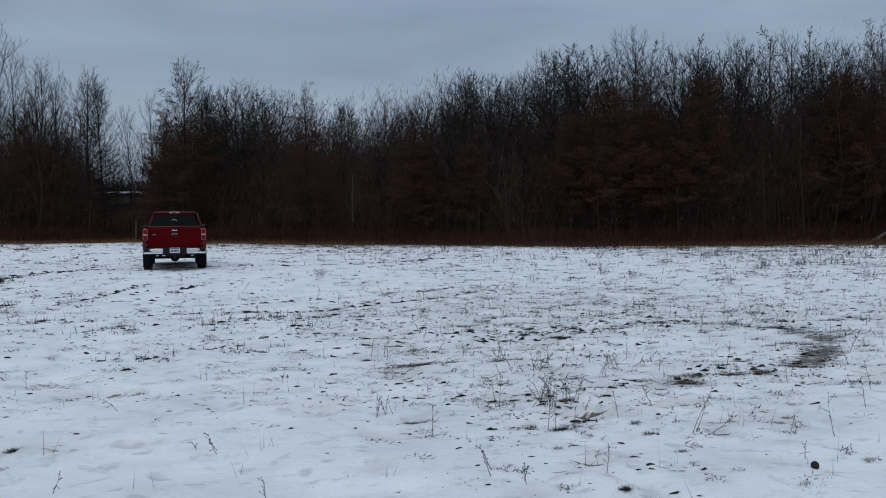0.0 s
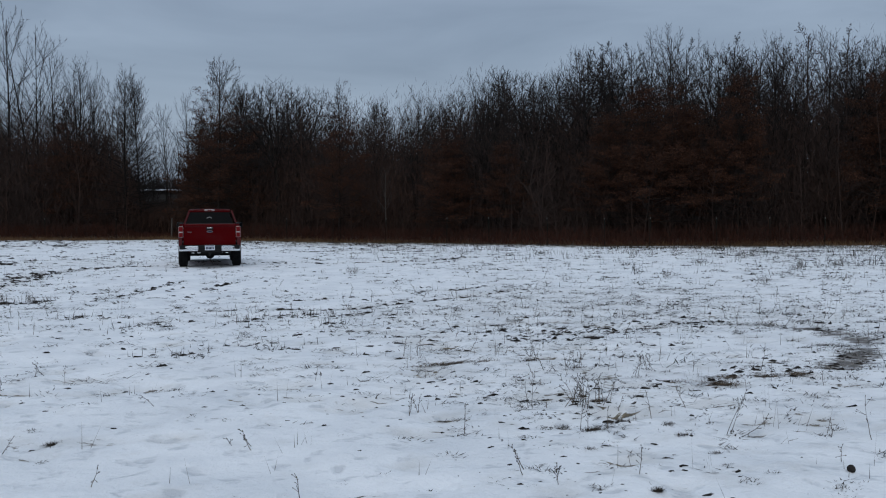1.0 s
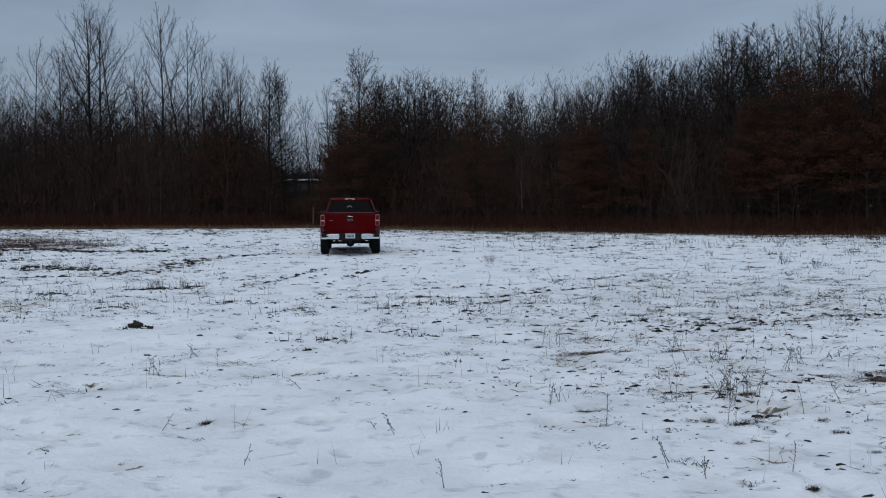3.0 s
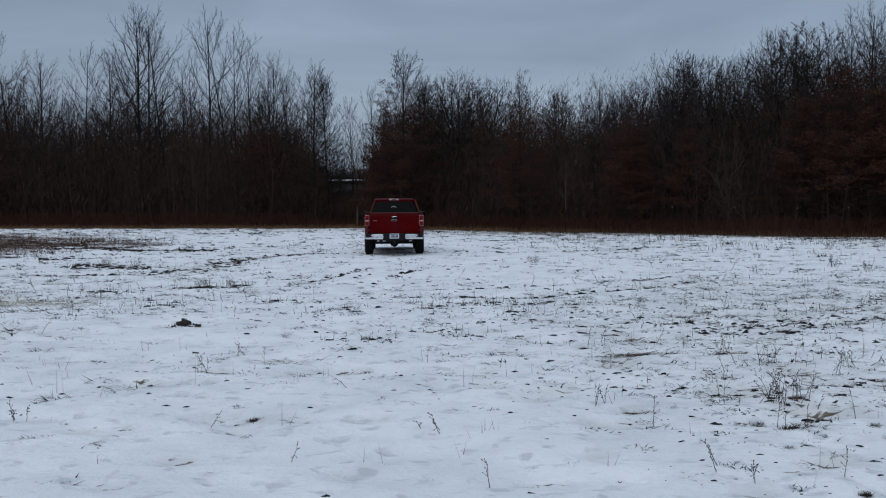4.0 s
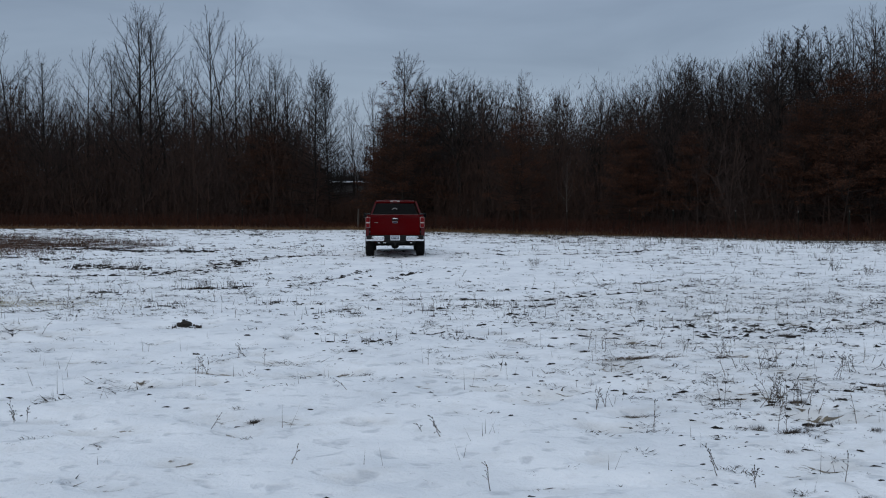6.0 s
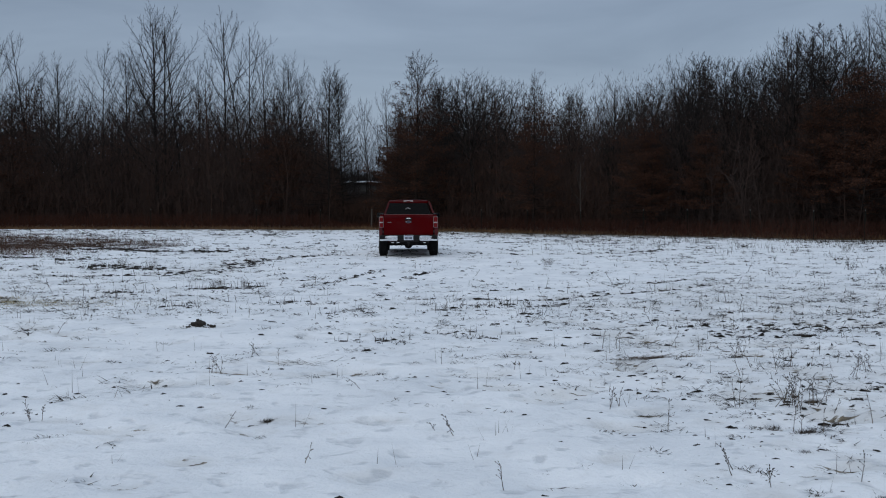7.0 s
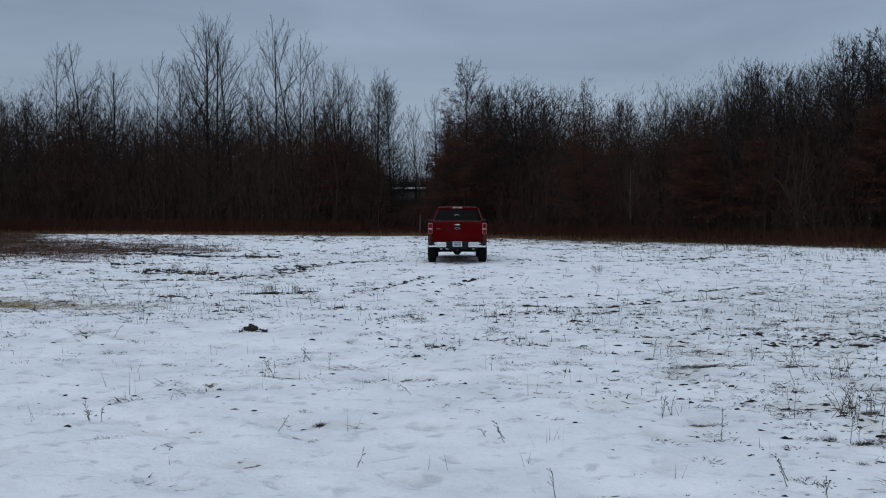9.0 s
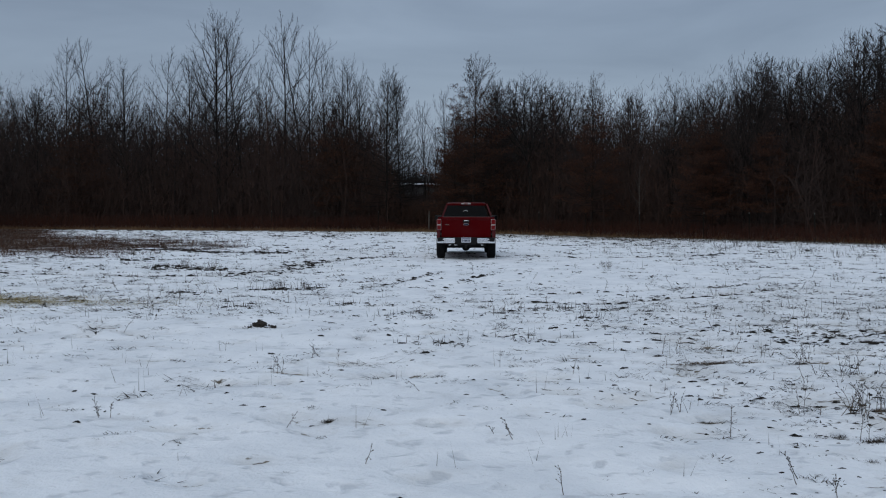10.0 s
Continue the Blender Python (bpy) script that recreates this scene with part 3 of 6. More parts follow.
def front(bearing):
    """Distance to the field's edge along a bearing in degrees."""
    return float(edge(75 * math.sin(radians(bearing)))) / math.cos(radians(bearing))


def plant(kind, bearing, back, rise, n, wide=1.0):
    """A tree so far behind the field's edge, that stands up so steeply over the eye's level."""
    src = KINDS[kind][n % len(KINDS[kind])]
    dist = front(bearing) + back
    x, y = dist * math.sin(radians(bearing)), dist * math.cos(radians(bearing))
    s = (1.75 + rise * dist) / src["tall"]
    m = pose(x, y, lie(x, y), 0, 0, (n * 137.5) % 360) @ Matrix.Diagonal((s * wide, s * wide, s, 1))
    ob = copy_thing(src, m) if src["used"] else src
    src["used"] = 1
    ob.matrix_basis = m
    return ob


# bearing, metres behind the edge, rise over the eye per metre of distance, breadth: the trees that stand out
SKYLINE = {
    "tulip": [(-17.25, 9, 0.204, 1.0), (-18.9, 13, 0.158, 0.9), (-22.4, 9, 0.150, 0.85), (-10.0, 9, 0.158, 0.9), (-9.2, 12, 0.141, 0.8), (9.1, 9, 0.133, 0.8), (13.1, 8, 0.155, 0.9),
              (23.8, 9, 0.195, 0.9), (22.6, 11, 0.187, 0.8), (29.6, 11, 0.179, 0.8), (32.4, 10, 0.182, 0.8)],
    "slim": [(-25.9, 12, 0.160, 1.1), (-24.1, 12, 0.162, 1.1), (-20.2, 14, 0.161, 1.1), (-16.0, 10, 0.194, 1.0), (-15.2, 13, 0.158, 0.9), (-13.8, 11, 0.196, 1.15), (-12.5, 11, 0.181, 1.0), (-12.0, 12, 0.186, 1.0),
             (-11.0, 11, 0.172, 1.0), (-14.6, 14, 0.150, 1.0), (-5.45, 22, 0.109, 0.8), (-5.05, 18, 0.112, 0.8), (-4.0, 9, 0.128, 1.0), (25.3, 9, 0.172, 1.2), (31.1, 10, 0.174, 1.1), (28.5, 13, 0.162, 1.0)],
    "pin": [(-7.6, 5, 0.150, 0.95), (-6.8, 7, 0.142, 0.75), (-27.1, 10, 0.112, 0.9), (-1.3, 8, 0.136, 0.8), (10.1, 9, 0.121, 0.8)],
    "round": [(0.95, 7, 0.140, 1.0), (-0.5, 12, 0.134, 0.9), (2.7, 11, 0.134, 0.9), (6.8, 16, 0.122, 0.6), (19.1, 12, 0.171, 0.95), (21.2, 13, 0.170, 0.9), (26.4, 11, 0.170, 0.9), (17.4, 13, 0.148, 0.9)],
    "forest": [(13.8, 10, 0.149, 0.9), (15.2, 10, 0.149, 1.0), (16.5, 11, 0.143, 0.9), (33.6, 10, 0.164, 0.9), (34.7, 9, 0.167, 1.0), (35.6, 10, 0.163, 0.9), (11.6, 12, 0.128, 0.9), (27.5, 12, 0.164, 0.9), (38.5, 9, 0.17, 1.0), (30.5, 12, 0.160, 0.9)],
    "oak": [(-2.5, 3, 0.162, 1.05), (4.5, 3, 0.140, 0.85), (-10.4, 7, 0.116, 1.1), (11.0, 4, 0.124, 1.0), (-24.9, 8, 0.108, 1.1), (36.8, 4, 0.184, 0.9), (-3.7, 4, 0.100, 1.0), (24.0, 5, 0.172, 0.8)],
    "leafy": [(20.5, 5, 0.112, 1.1), (22.8, 4, 0.142, 1.15), (25.0, 5.5, 0.120, 1.1), (27.7, 4, 0.150, 0.95), (14.3, 5, 0.082, 1.1), (34.8, 5, 0.145, 1.0), (38.6, 5, 0.14, 1.1), (11.4, 4, 0.080, 1.0)],
}
n = 0
for kind, rows in SKYLINE.items():
    for bearing, back, rise, wide in rows:
        plant(kind, bearing, back, rise, n, wide)
        n += 1
plant("pale", 7.3, 3.0, 0.052, 0)
# thin trees far back in the gap between the two woods
for i, (bearing, back, rise) in enumerate([(-6.6, 30, 0.085), (-5.9, 56, 0.07), (-5.3, 26, 0.075), (-4.7, 34, 0.088), (-4.3, 28, 0.098), (-6.2, 22, 0.062)]):
    plant(("spire", "fill")[i % 2], bearing, back, rise, i, 0.8)

# the trees behind them
fill = np.random.default_rng(23)
for i in range(52):
    bearing = fill.uniform(-38, 46) if i < 22 else fill.uniform(12, 42) if i < 36 else fill.uniform(-3.0, 13)
    back, low = fill.uniform(5, 32), fill.uniform(0.74, 0.95)
    if -7.6 < bearing < -3.4:
        continue
    rise = np.interp(bearing, [-30, -24, -17, -8, -4, 0, 6, 11, 14, 19, 24, 38], [0.112, 0.118, 0.125, 0.118, 0.115, 0.122, 0.105, 0.118, 0.145, 0.165, 0.172, 0.170])
    plant(("fill", "spire", "fill", "slim" if bearing < 12 else "fill")[i % 4], bearing, back, rise * low, i)


# the ranks of trees that close the woods behind, too many to tell apart
GROVE = dict(limbs=(22, (0.12, 0.97), (0.95, 0.8, 0.55), 0.27, 3, 0.06, 0.06, 0.42, (0.85, 1, 0.8, 0.35)), boughs=(6, (0.2, 1.0), (0.8, 0.5), 0.45, 2, 0.03, 0.09, 0.55))


def sapling(seed):
    """One tree of the ranks, 1 m high: its wood and its twigs."""
    r = np.random.default_rng(seed)
    way, pts = np.array([0, 0, 1.0]), [np.zeros(3)]
    for k in range(7):
        way = unit(way + r.normal(0, 0.03, 3) + np.array([0, 0, 0.02]))
        pts.append(pts[-1] + way / 7)
    P0 = np.array(pts)[None]
    R0 = np.linspace(0.0105, 0.0016, 8)[None]
    n, span, angle, ratio, st, lift, wander, thick, prof = GROVE["limbs"]
    P1, R1 = shoots(P0, R0, n, span, angle, ratio, st, lift, wander, thick, r, 0.0014, prof)
    n, span, angle, ratio, st, lift, wander, thick = GROVE["boughs"]
    P2, R2 = shoots(P1, R1, n, span, angle, ratio, st, lift, wander, thick, r, 0.0010)
    P3, R3 = shoots(P2, R2, 5, (0.1, 1.0), (0.85, 0.5), 0.50, 2, 0.02, 0.14, 0.6, r, 0.0018)
    P4, R4 = shoots(P3, R3, 1, (0.2, 1.0), (0.9, 0.6), 0.75, 1, 0.02, 0.1, 0.8, r, 0.0023)
    v, q = limbs_mesh([(P0, R0), (P1, R1)], 3)
    tri = [q[:, :3], q[:, [0, 2, 3]]]
    for P, R in ((P2, R2), (P3, R3), (P4, R4)):
        tv, tf = slivers(P, R, r)
        tri.append(tf + len(v))
        v = np.concatenate([v, tv])
    return v, np.concatenate(tri)


def ranks(name, count, seed, near, deep, low, high, mat, label, russet, span=(-38, 46), level=0.0):
    r = np.random.default_rng(seed)
    forms = [sapling(seed + 10 + k) for k in range(6)]
    V, T, o = [], [], 0
    for i in range(count):
        b = r.uniform(*span)
        dist = front(b) + near + deep * r.random()
        share, turn, wide = r.uniform(low, high), r.uniform(0, 6.283), r.uniform(0.8, 1.25)
        if not level and (-7.2 + 6 / dist < b < -4.1 or (vnoise(b * 0.33, dist * 0.05, 19) > 0.56) != russet):
            continue
        rise = np.interp(b, [-30, -24, -17, -8, -4, 0, 6, 11, 14, 19, 24, 38], [0.115, 0.122, 0.130, 0.124, 0.120, 0.126, 0.112, 0.122, 0.144, 0.160, 0.168, 0.168])
        h = (1.75 + (level or rise) * dist) * share
        v, t = forms[i % 6]
        c, d = math.cos(turn) * h * wide, math.sin(turn) * h * wide
        x, y = dist * math.sin(radians(b)), dist * math.cos(radians(b))
        V.append(np.stack([x + v[:, 0] * c - v[:, 1] * d, y + v[:, 0] * d + v[:, 1] * c, v[:, 2] * h], 1))
        T.append(t + o)
        o += len(v)
    return tagged(new(name, mesh_of(name, np.concatenate(V), np.concatenate(T), mat)), label, "woods", kind="stuff")


ranks("bare_woods", 235, 31, 7, 34, 0.66, 1.0, TWIG, "ranks of bare grey trees closing the woods", False)
ranks("distant_woods", 16, 37, 60, 22, 0.7, 1.0, TWIG, "bare woods far beyond the gap, behind the farmhouse", False, (-7.8, -3.8), 0.055)
ranks("russet_woods", 235, 31, 7, 34, 0.66, 1.0, BRUSH, "ranks of bare russet trees closing the woods", True)


# ---- the thicket under and behind the trees ----
def canopy(bearing, dist):
    """Height of the scrub by bearing in degrees and distance, with the gap between the woods kept low."""
    rise = np.interp(bearing, [-40, -24, -14, -9, -4, 2, 6, 9, 12, 14, 17, 20, 26, 46], [0.100, 0.102, 0.101, 0.098, 0.096, 0.098, 0.098, 0.102, 0.108, 0.113, 0.117, 0.122, 0.130, 0.138])
    gap = np.abs(bearing + 5.75 + (vnoise(dist * 0.3, dist * 0, 9) - 0.5) * 0.5)
    return np.minimum(1.9 + rise * dist, 2.5 + np.maximum(0, gap - 0.9) * 5.5)


def thicket(name, count, near, deep, low, high, mat, label, seed, twigs=22, thin=0.011, kind="stuff", category="thicket"):
    r = np.random.default_rng(seed)
    bearing = np.radians(r.uniform(-40, 48, count))
    d0 = edge(75 * np.sin(bearing)) / np.cos(bearing)
    dist = d0 + near + r.random(count) ** 1.3 * deep
    x, y = dist * np.sin(bearing), dist * np.cos(bearing)
    patch = 0.55 + 0.75 * fbm(x * 0.12, y * 0.12, seed)
    tall = r.uniform(low, high, count) * patch * canopy(np.degrees(bearing), dist) / 8.5
    base = np.stack([x, y, np.zeros(count)], 1)
    lean = r.normal(0, 0.10, (count, 3)) * tall[:, None]
    lean[:, 2] = tall
    mid = base + lean * 0.5 + r.normal(0, 0.05, (count, 3)) * tall[:, None]
    top = base + lean
    rad = 0.008 + tall * 0.0045
    P0, P1, R0, R1 = [base, mid], [mid, top], [rad, rad * 0.6], [rad * 0.6, np.full(count, thin * 0.6)]
    for k in range(twigs):
        f = r.uniform(0.12, 0.98, count)[:, None]
        at = np.where(f < 0.5, base + (mid - base) * f * 2, mid + (top - mid) * (f - 0.5) * 2)
        az, up = r.uniform(0, 6.283, count), r.uniform(0.1, 1.3, count)
        ln = (tall * r.uniform(0.10, 0.30, count) * (1.15 - f[:, 0]))[:, None]
        q = at + np.stack([np.cos(az), np.sin(az), up], 1) * ln
        P0.append(at), P1.append(q), R0.append(np.full(count, thin)), R1.append(np.full(count, thin * 0.6))
        if k % 2 == 0:
            q2 = at + (q - at) * 0.5 + np.stack([np.cos(az + 0.9), np.sin(az + 0.9), up * 1.3], 1) * ln * 0.5
            P0.append(at + (q - at) * 0.5), P1.append(q2), R0.append(np.full(count, thin * 0.8)), R1.append(np.full(count, thin * 0.5))
    me = mesh_of(name, *tubes(np.concatenate(P0), np.concatenate(P1), np.concatenate(R0), np.concatenate(R1), 3), mat)
    return tagged(new(name, me), label, category, kind=kind)


thicket("thicket", 440, 3.0, 26, 3.0, 7.2, BRUSH, "dense leafless saplings and scrub under the trees", 41, twigs=20, thin=0.016)
thicket("brush", 380, 2.5, 7, 0.8, 2.6, BRUSH, "tangled brown brush along the field's edge", 42, twigs=14, thin=0.009)

thicket("far_woods", 300, 26, 50, 5, 7.5, BRUSH, "dense leafless woods further back", 43, twigs=16, thin=0.03, category="woods")


def spray(name, count, near, deep, share, size, wide, mat, label, seed, span=(-40, 48), level=0.0):
    """Short twig sprays and withered leaves that fill the scrub."""
    r = np.random.default_rng(seed)
    b = np.radians(r.uniform(*span, count))
    dist = edge(75 * np.sin(b)) / np.cos(b) + near + r.random(count) ** 1.2 * deep
    x, y = dist * np.sin(b), dist * np.cos(b)
    cap = (1.75 + level * dist if level else canopy(np.degrees(b), dist)) * share * (0.78 + 0.34 * fbm(x * 0.25, y * 0.12, seed, 4))
    z = r.random(count) ** (1.0 if share < 1.2 else 1.35) * cap * r.uniform(0.78, 1.03, count)
    c = np.stack([x, y, z], 1)
    a = unit(r.normal(0, 1, (count, 3)) * np.array([0.45, 0.45, 0.4]) + np.array([0, 0, 1.0]))
    w = unit(np.cross(a, r.normal(0, 1, (count, 3))))
    s = (size * np.clip(dist / 75, 0.65, 1.1) * r.uniform(0.6, 1.6, count) * np.clip(1.15 - 0.75 * z / cap, 0.3, 1.1))[:, None]
    v = np.stack([c - w * s * wide, c + w * s * wide, c + a * s * 2], 1).reshape(-1, 3)
    return tagged(new(name, mesh_of(name, v, np.arange(count * 3).reshape(-1, 3), mat)), label, "thicket", kind="stuff")


spray("scrub_twigs", 280000, 4.0, 22, 1.04, 0.34, 0.058, BRUSH, "tangle of twigs and withered leaves in the scrub", 44)
spray("far_scrub", 150000, 16, 30, 1.24, 0.48, 0.055, BRUSH, "dim tangle of the deeper woods", 46)
spray("distant_scrub", 16000, 58, 14, 1.0, 0.75, 0.09, TWIG, "dim scrub far beyond the gap, behind the farmhouse", 48, (-9.0, -3.2), 0.034)
spray("inner_scrub", 38000, 36, 14, 0.84, 1.0, 0.13, TWIG, "dark tangle in the depth of the woods", 49)
spray("brush_twigs", 52000, 0.6, 4, 0.13, 0.20, 0.055, RUSSET, "low russet tangle at the foot of the woods", 45)


# ---- grass ----
def blades(px, py, tall, wide, lean, per, seed, spread, flat=1.0):
    """Thin bent blades round each place: vertices and triangles."""
    r = np.random.default_rng(seed)
    cx, cy = np.repeat(px, per), np.repeat(py, per)
    h, w = np.repeat(tall, per) * r.uniform(0.45, 1.15, len(cx)), np.repeat(wide, per)
    sp = np.repeat(spread, per)
    cx, cy = cx + r.normal(0, 1, len(cx)) * sp, cy + r.normal(0, 1, len(cx)) * sp
    az = r.uniform(0, 6.283, len(cx)) if flat == 1.0 else np.where(r.random(len(cx)) < 0.5, 0, math.pi) + r.normal(0, 0.55, len(cx))
    out = np.repeat(lean, per) * r.uniform(0.2, 1.3, len(cx))
    z0 = height(cx, cy) - 0.01
    across = az + r.uniform(0.9, 2.2, len(cx))
    ax, ay = np.cos(across) * w, np.sin(across) * w
    tipx, tipy, tipz = cx + np.cos(az) * h * out, cy + np.sin(az) * h * out, z0 + 0.01 + flat * h / (1 + out)
    v = np.stack([np.stack([cx - ax, cy - ay, z0], 1), np.stack([cx + ax, cy + ay, z0], 1), np.stack([tipx, tipy, tipz], 1)], 1).reshape(-1, 3)
    return v, np.arange(len(v)).reshape(-1, 3)


def scatter(count, seed, x0, x1, y0, y1, chance, rate=1.0):
    r = np.random.default_rng(seed)
    u = r.random(count)
    y = y0 * (y1 / y0) ** (u ** rate)
    x = (x0 + (x1 - x0) * r.random(count)) * (y / y1) + r.normal(0, 1.5, count)
    keep = (r.random(count) < chance(x, y)) & (y < edge(x) - 0.3)
    return x[keep], y[keep], r


def clods(x, y, size, seed, mat, name, label):
    """Ragged lumps of wet litter and turf, wider than they are high, lying in the snow."""
    r = np.random.default_rng(seed)
    n, k = len(x), 11
    a = np.arange(k) * 2 * math.pi / k + r.uniform(-0.25, 0.25, (n, k))
    rad = size[:, None] * r.uniform(0.22, 1.25, (n, k))
    squash, turn = r.uniform(0.25, 0.7, (n, 1)), r.normal(0, 0.5, (n, 1))
    u, w = rad * np.cos(a), rad * np.sin(a) * squash
    rx, ry = x[:, None] + u * np.cos(turn) - w * np.sin(turn), y[:, None] + u * np.sin(turn) + w * np.cos(turn)
    z0 = height(x, y)
    rim = np.stack([rx, ry, np.repeat(z0[:, None] - 0.004, k, 1)], 2)
    mid = np.stack([x + (rx - x[:, None]).mean(1), y + (ry - y[:, None]).mean(1), z0 + size * r.uniform(0.10, 0.30, n)], 1)[:, None, :]
    up = (rim + mid) * 0.5 + r.normal(0, 1, (n, k, 3)) * (size * np.array([[0.14], [0.10], [0.11]])).T[:, None, :]
    up[:, :, 2] = np.maximum(up[:, :, 2], z0[:, None] + 0.003)
    v = np.concatenate([rim, up, mid], 1).reshape(-1, 3)
    o = (np.arange(n) * (2 * k + 1))[:, None]
    f = []
    for i in range(k):
        j = (i + 1) % k
        f += [np.concatenate([o + i, o + j, o + k + j], 1), np.concatenate([o + i, o + k + j, o + k + i], 1), np.concatenate([o + k + i, o + k + j, o + 2 * k], 1)]
    tagged(new(name, mesh_of(name, v, np.stack(f, 1).reshape(-1, 3), mat)), label, "litter", kind="stuff")


TURF_PATCHES = [
    (-11.7, 36.6, 1.2, 0.9, 60), (-9.5, 36.4, 1.1, 0.8, 50), (-9.9, 27.0, 1.0, 0.8, 70), (-8.7, 26.5, 0.8, 0.6, 55), (-5.2, 20.5, 0.7, 0.4, 50), (-4.4, 20.9, 0.3, 0.25, 14), (-4.8, 16.9, 0.35, 0.3, 20),
    (-7.1, 19.6, 0.5, 0.3, 22), (-14.0, 38.4, 2.0, 1.6, 80), (-17.0, 42.0, 2.6, 2.2, 90), (-14.8, 31.5, 2.2, 1.4, 50), (-12.2, 30.8, 0.9, 0.7, 25), (1.2, 16.9, 1.6, 0.5, 46), (-0.1, 16.3, 0.9, 0.4, 20),
    (-2.9, 17.3, 0.8, 0.3, 16), (-1.7, 15.9, 0.5, 0.5, 14), (1.2, 15.5, 0.4, 0.3, 18), (0.1, 13.1, 0.7, 0.5, 16), (-0.9, 12.4, 0.5, 0.4, 12),
]


def calm(x, y):
    """Less growth pokes through the deeper snow near by on the west side."""
    return np.where(y < 14.5, np.interp(x, [0.0, 2.6], [0.5, 1.0]), 1.0)


def field_grass():
    # ragged lumps of turf and litter, in loose drifts
    drift = lambda x, y: np.clip((fbm(x * 0.45, y * 0.45, 88, 3) - 0.38) * 3.2, 0.04, 1)
    x, y, r = scatter(40000, 81, -46, 62, 4.6, 75, lambda x, y: drift(x, y) * (np.interp(y, [6, 9, 14], [0.02, 0.05, 0.16]) * np.where((x > 4) & (y > 14), 0.5, 1) + 0.27 * bare_at(x, y) + 0.5 * np.where(x < -9, mud_at(x, y), 0) + np.where((x > 1.5) & (y < 17), 0.02 + 2.5 * mud_at(x, y), 0)), 0.8)
    clods(x, y, np.clip(r.lognormal(0, 0.55, len(x)), 0.35, 2.6) * 0.026 * np.interp(y, [5, 14, 40, 75], [0.62, 1.2, 2.3, 3.2]) * np.where(y < 15, np.interp(x, [0.5, 2.5], [1.0, 1.3]), 0.9), 82, CLOD, "turf_crumbs", "dark wet crumbs of turf and leaves lying in the snow")
    # crumbs thrown up along the wheel tracks
    tx, ty = [], []
    for thick, wide, track in zip((18, 15, 10, 7, 7, 7, 7), TRACK_WIDE, TRACKS):
        for (ax, ay), (bx, by) in zip(track[:-1], track[1:]):
            m = int(math.hypot(bx - ax, by - ay) * thick)
            f = r.random(m)
            keep = vnoise(ax + (bx - ax) * f, ay * 3 + (by - ay) * f, 4) > 0.25
            tx.append((ax + (bx - ax) * f + r.normal(0, 0.5 * wide, m))[keep])
            ty.append((ay + (by - ay) * f + r.normal(0, 0.4 * wide, m))[keep])
    tx, ty = np.concatenate(tx), np.concatenate(ty)
    clods(tx, ty, r.uniform(0.035, 0.10, len(tx)) * (1 + ty / 60), 83, CLOD, "track_crumbs", "dark crumbs of soil along the wheel tracks")
    # dark turf showing in drawn-out patches: middle, half width, half depth, lumps
    px, py = [], []
    for mx, my, hw, hd, lumps in TURF_PATCHES:
        px.append(mx + r.normal(0, hw * 0.5, lumps))
        py.append(my + r.normal(0, hd * 0.5, lumps))
    px, py = np.concatenate(px), np.concatenate(py)
    clods(px, py, r.uniform(0.03, 0.10, len(px)) * np.interp(py, [15, 40], [0.8, 2.0]), 84, CLOD, "turf_patches", "dark patches of turf and soil bare of snow")
    v, f = blades(px, py, r.uniform(0.05, 0.22, len(px)), 0.004 * (1 + py / 30), np.full(len(px), 0.5), 2, 85, np.full(len(px), 0.12))
    tagged(new("patch_grass", mesh_of("patch_grass", v, f, DEAD)), "thin dead stalks standing in the bare patches", "grass", kind="stuff")
    # flat specks of litter
    x, y, r = scatter(23000, 61, -46, 62, 4.6, 75, lambda x, y: calm(x, y) * (np.interp(y, [8, 14, 20, 30], [0.015, 0.24, 0.17, 0.11]) + np.interp(y, [7, 12], [0.25, 0.5]) * bare_at(x, y)), 0.8)
    n = len(x)
    size = np.clip(r.lognormal(0, 0.6, n), 0.3, 2.2) * (0.66 + y / 26)
    v, f = blades(x, y, 0.036 * size, 0.0030 * size * (1 + y / 10), np.full(n, 2.2), 9, 62, 0.030 * size, 0.7)
    tagged(new("leaf_litter", mesh_of("leaf_litter", v, f, DEAD)), "specks of withered litter poking through the snow", "litter", kind="stuff")
    # low tussocks
    x, y, r = scatter(16000, 65, -46, 62, 5.0, 75, lambda x, y: calm(x, y) * (np.interp(y, [9, 14], [0.012, 0.08]) + 0.24 * bare_at(x, y) ** 1.2), 0.8)
    n = len(x)
    size = r.lognormal(0, 0.4, n) * (1 + y / 70) * np.interp(y, [5, 11], [0.55, 1])
    v, f = blades(x, y, 0.062 * size, 0.0055 * (1 + y / 22), np.full(n, 1.9), 24, 66, 0.045 * size, 0.75)
    tagged(new("field_grass", mesh_of("field_grass", v, f, DEAD)), "withered grass tussocks flattened in the snow", "grass", kind="stuff")
    # churned grass along the wheel loop
    lx, ly = [], []
    for (ax, ay), (bx, by) in zip(LOOP[:-1], LOOP[1:]):
        f = r.random(int(math.hypot(bx - ax, by - ay) * 90))
        lx.append(ax + (bx - ax) * f + r.normal(0, 0.24, len(f)))
        ly.append(ay + (by - ay) * f + r.normal(0, 0.20, len(f)))
    lx, ly = np.concatenate(lx), np.concatenate(ly)
    keep = r.random(len(lx)) < 0.35 + 0.65 * np.clip((lx - 5.2) / 2, 0, 1)
    lx, ly = lx[keep], ly[keep]
    v, f = blades(lx, ly, r.uniform(0.03, 0.07, len(lx)), np.full(len(lx), 0.0045), np.full(len(lx), 1.9), 9, 68, np.full(len(lx), 0.05), 0.7)
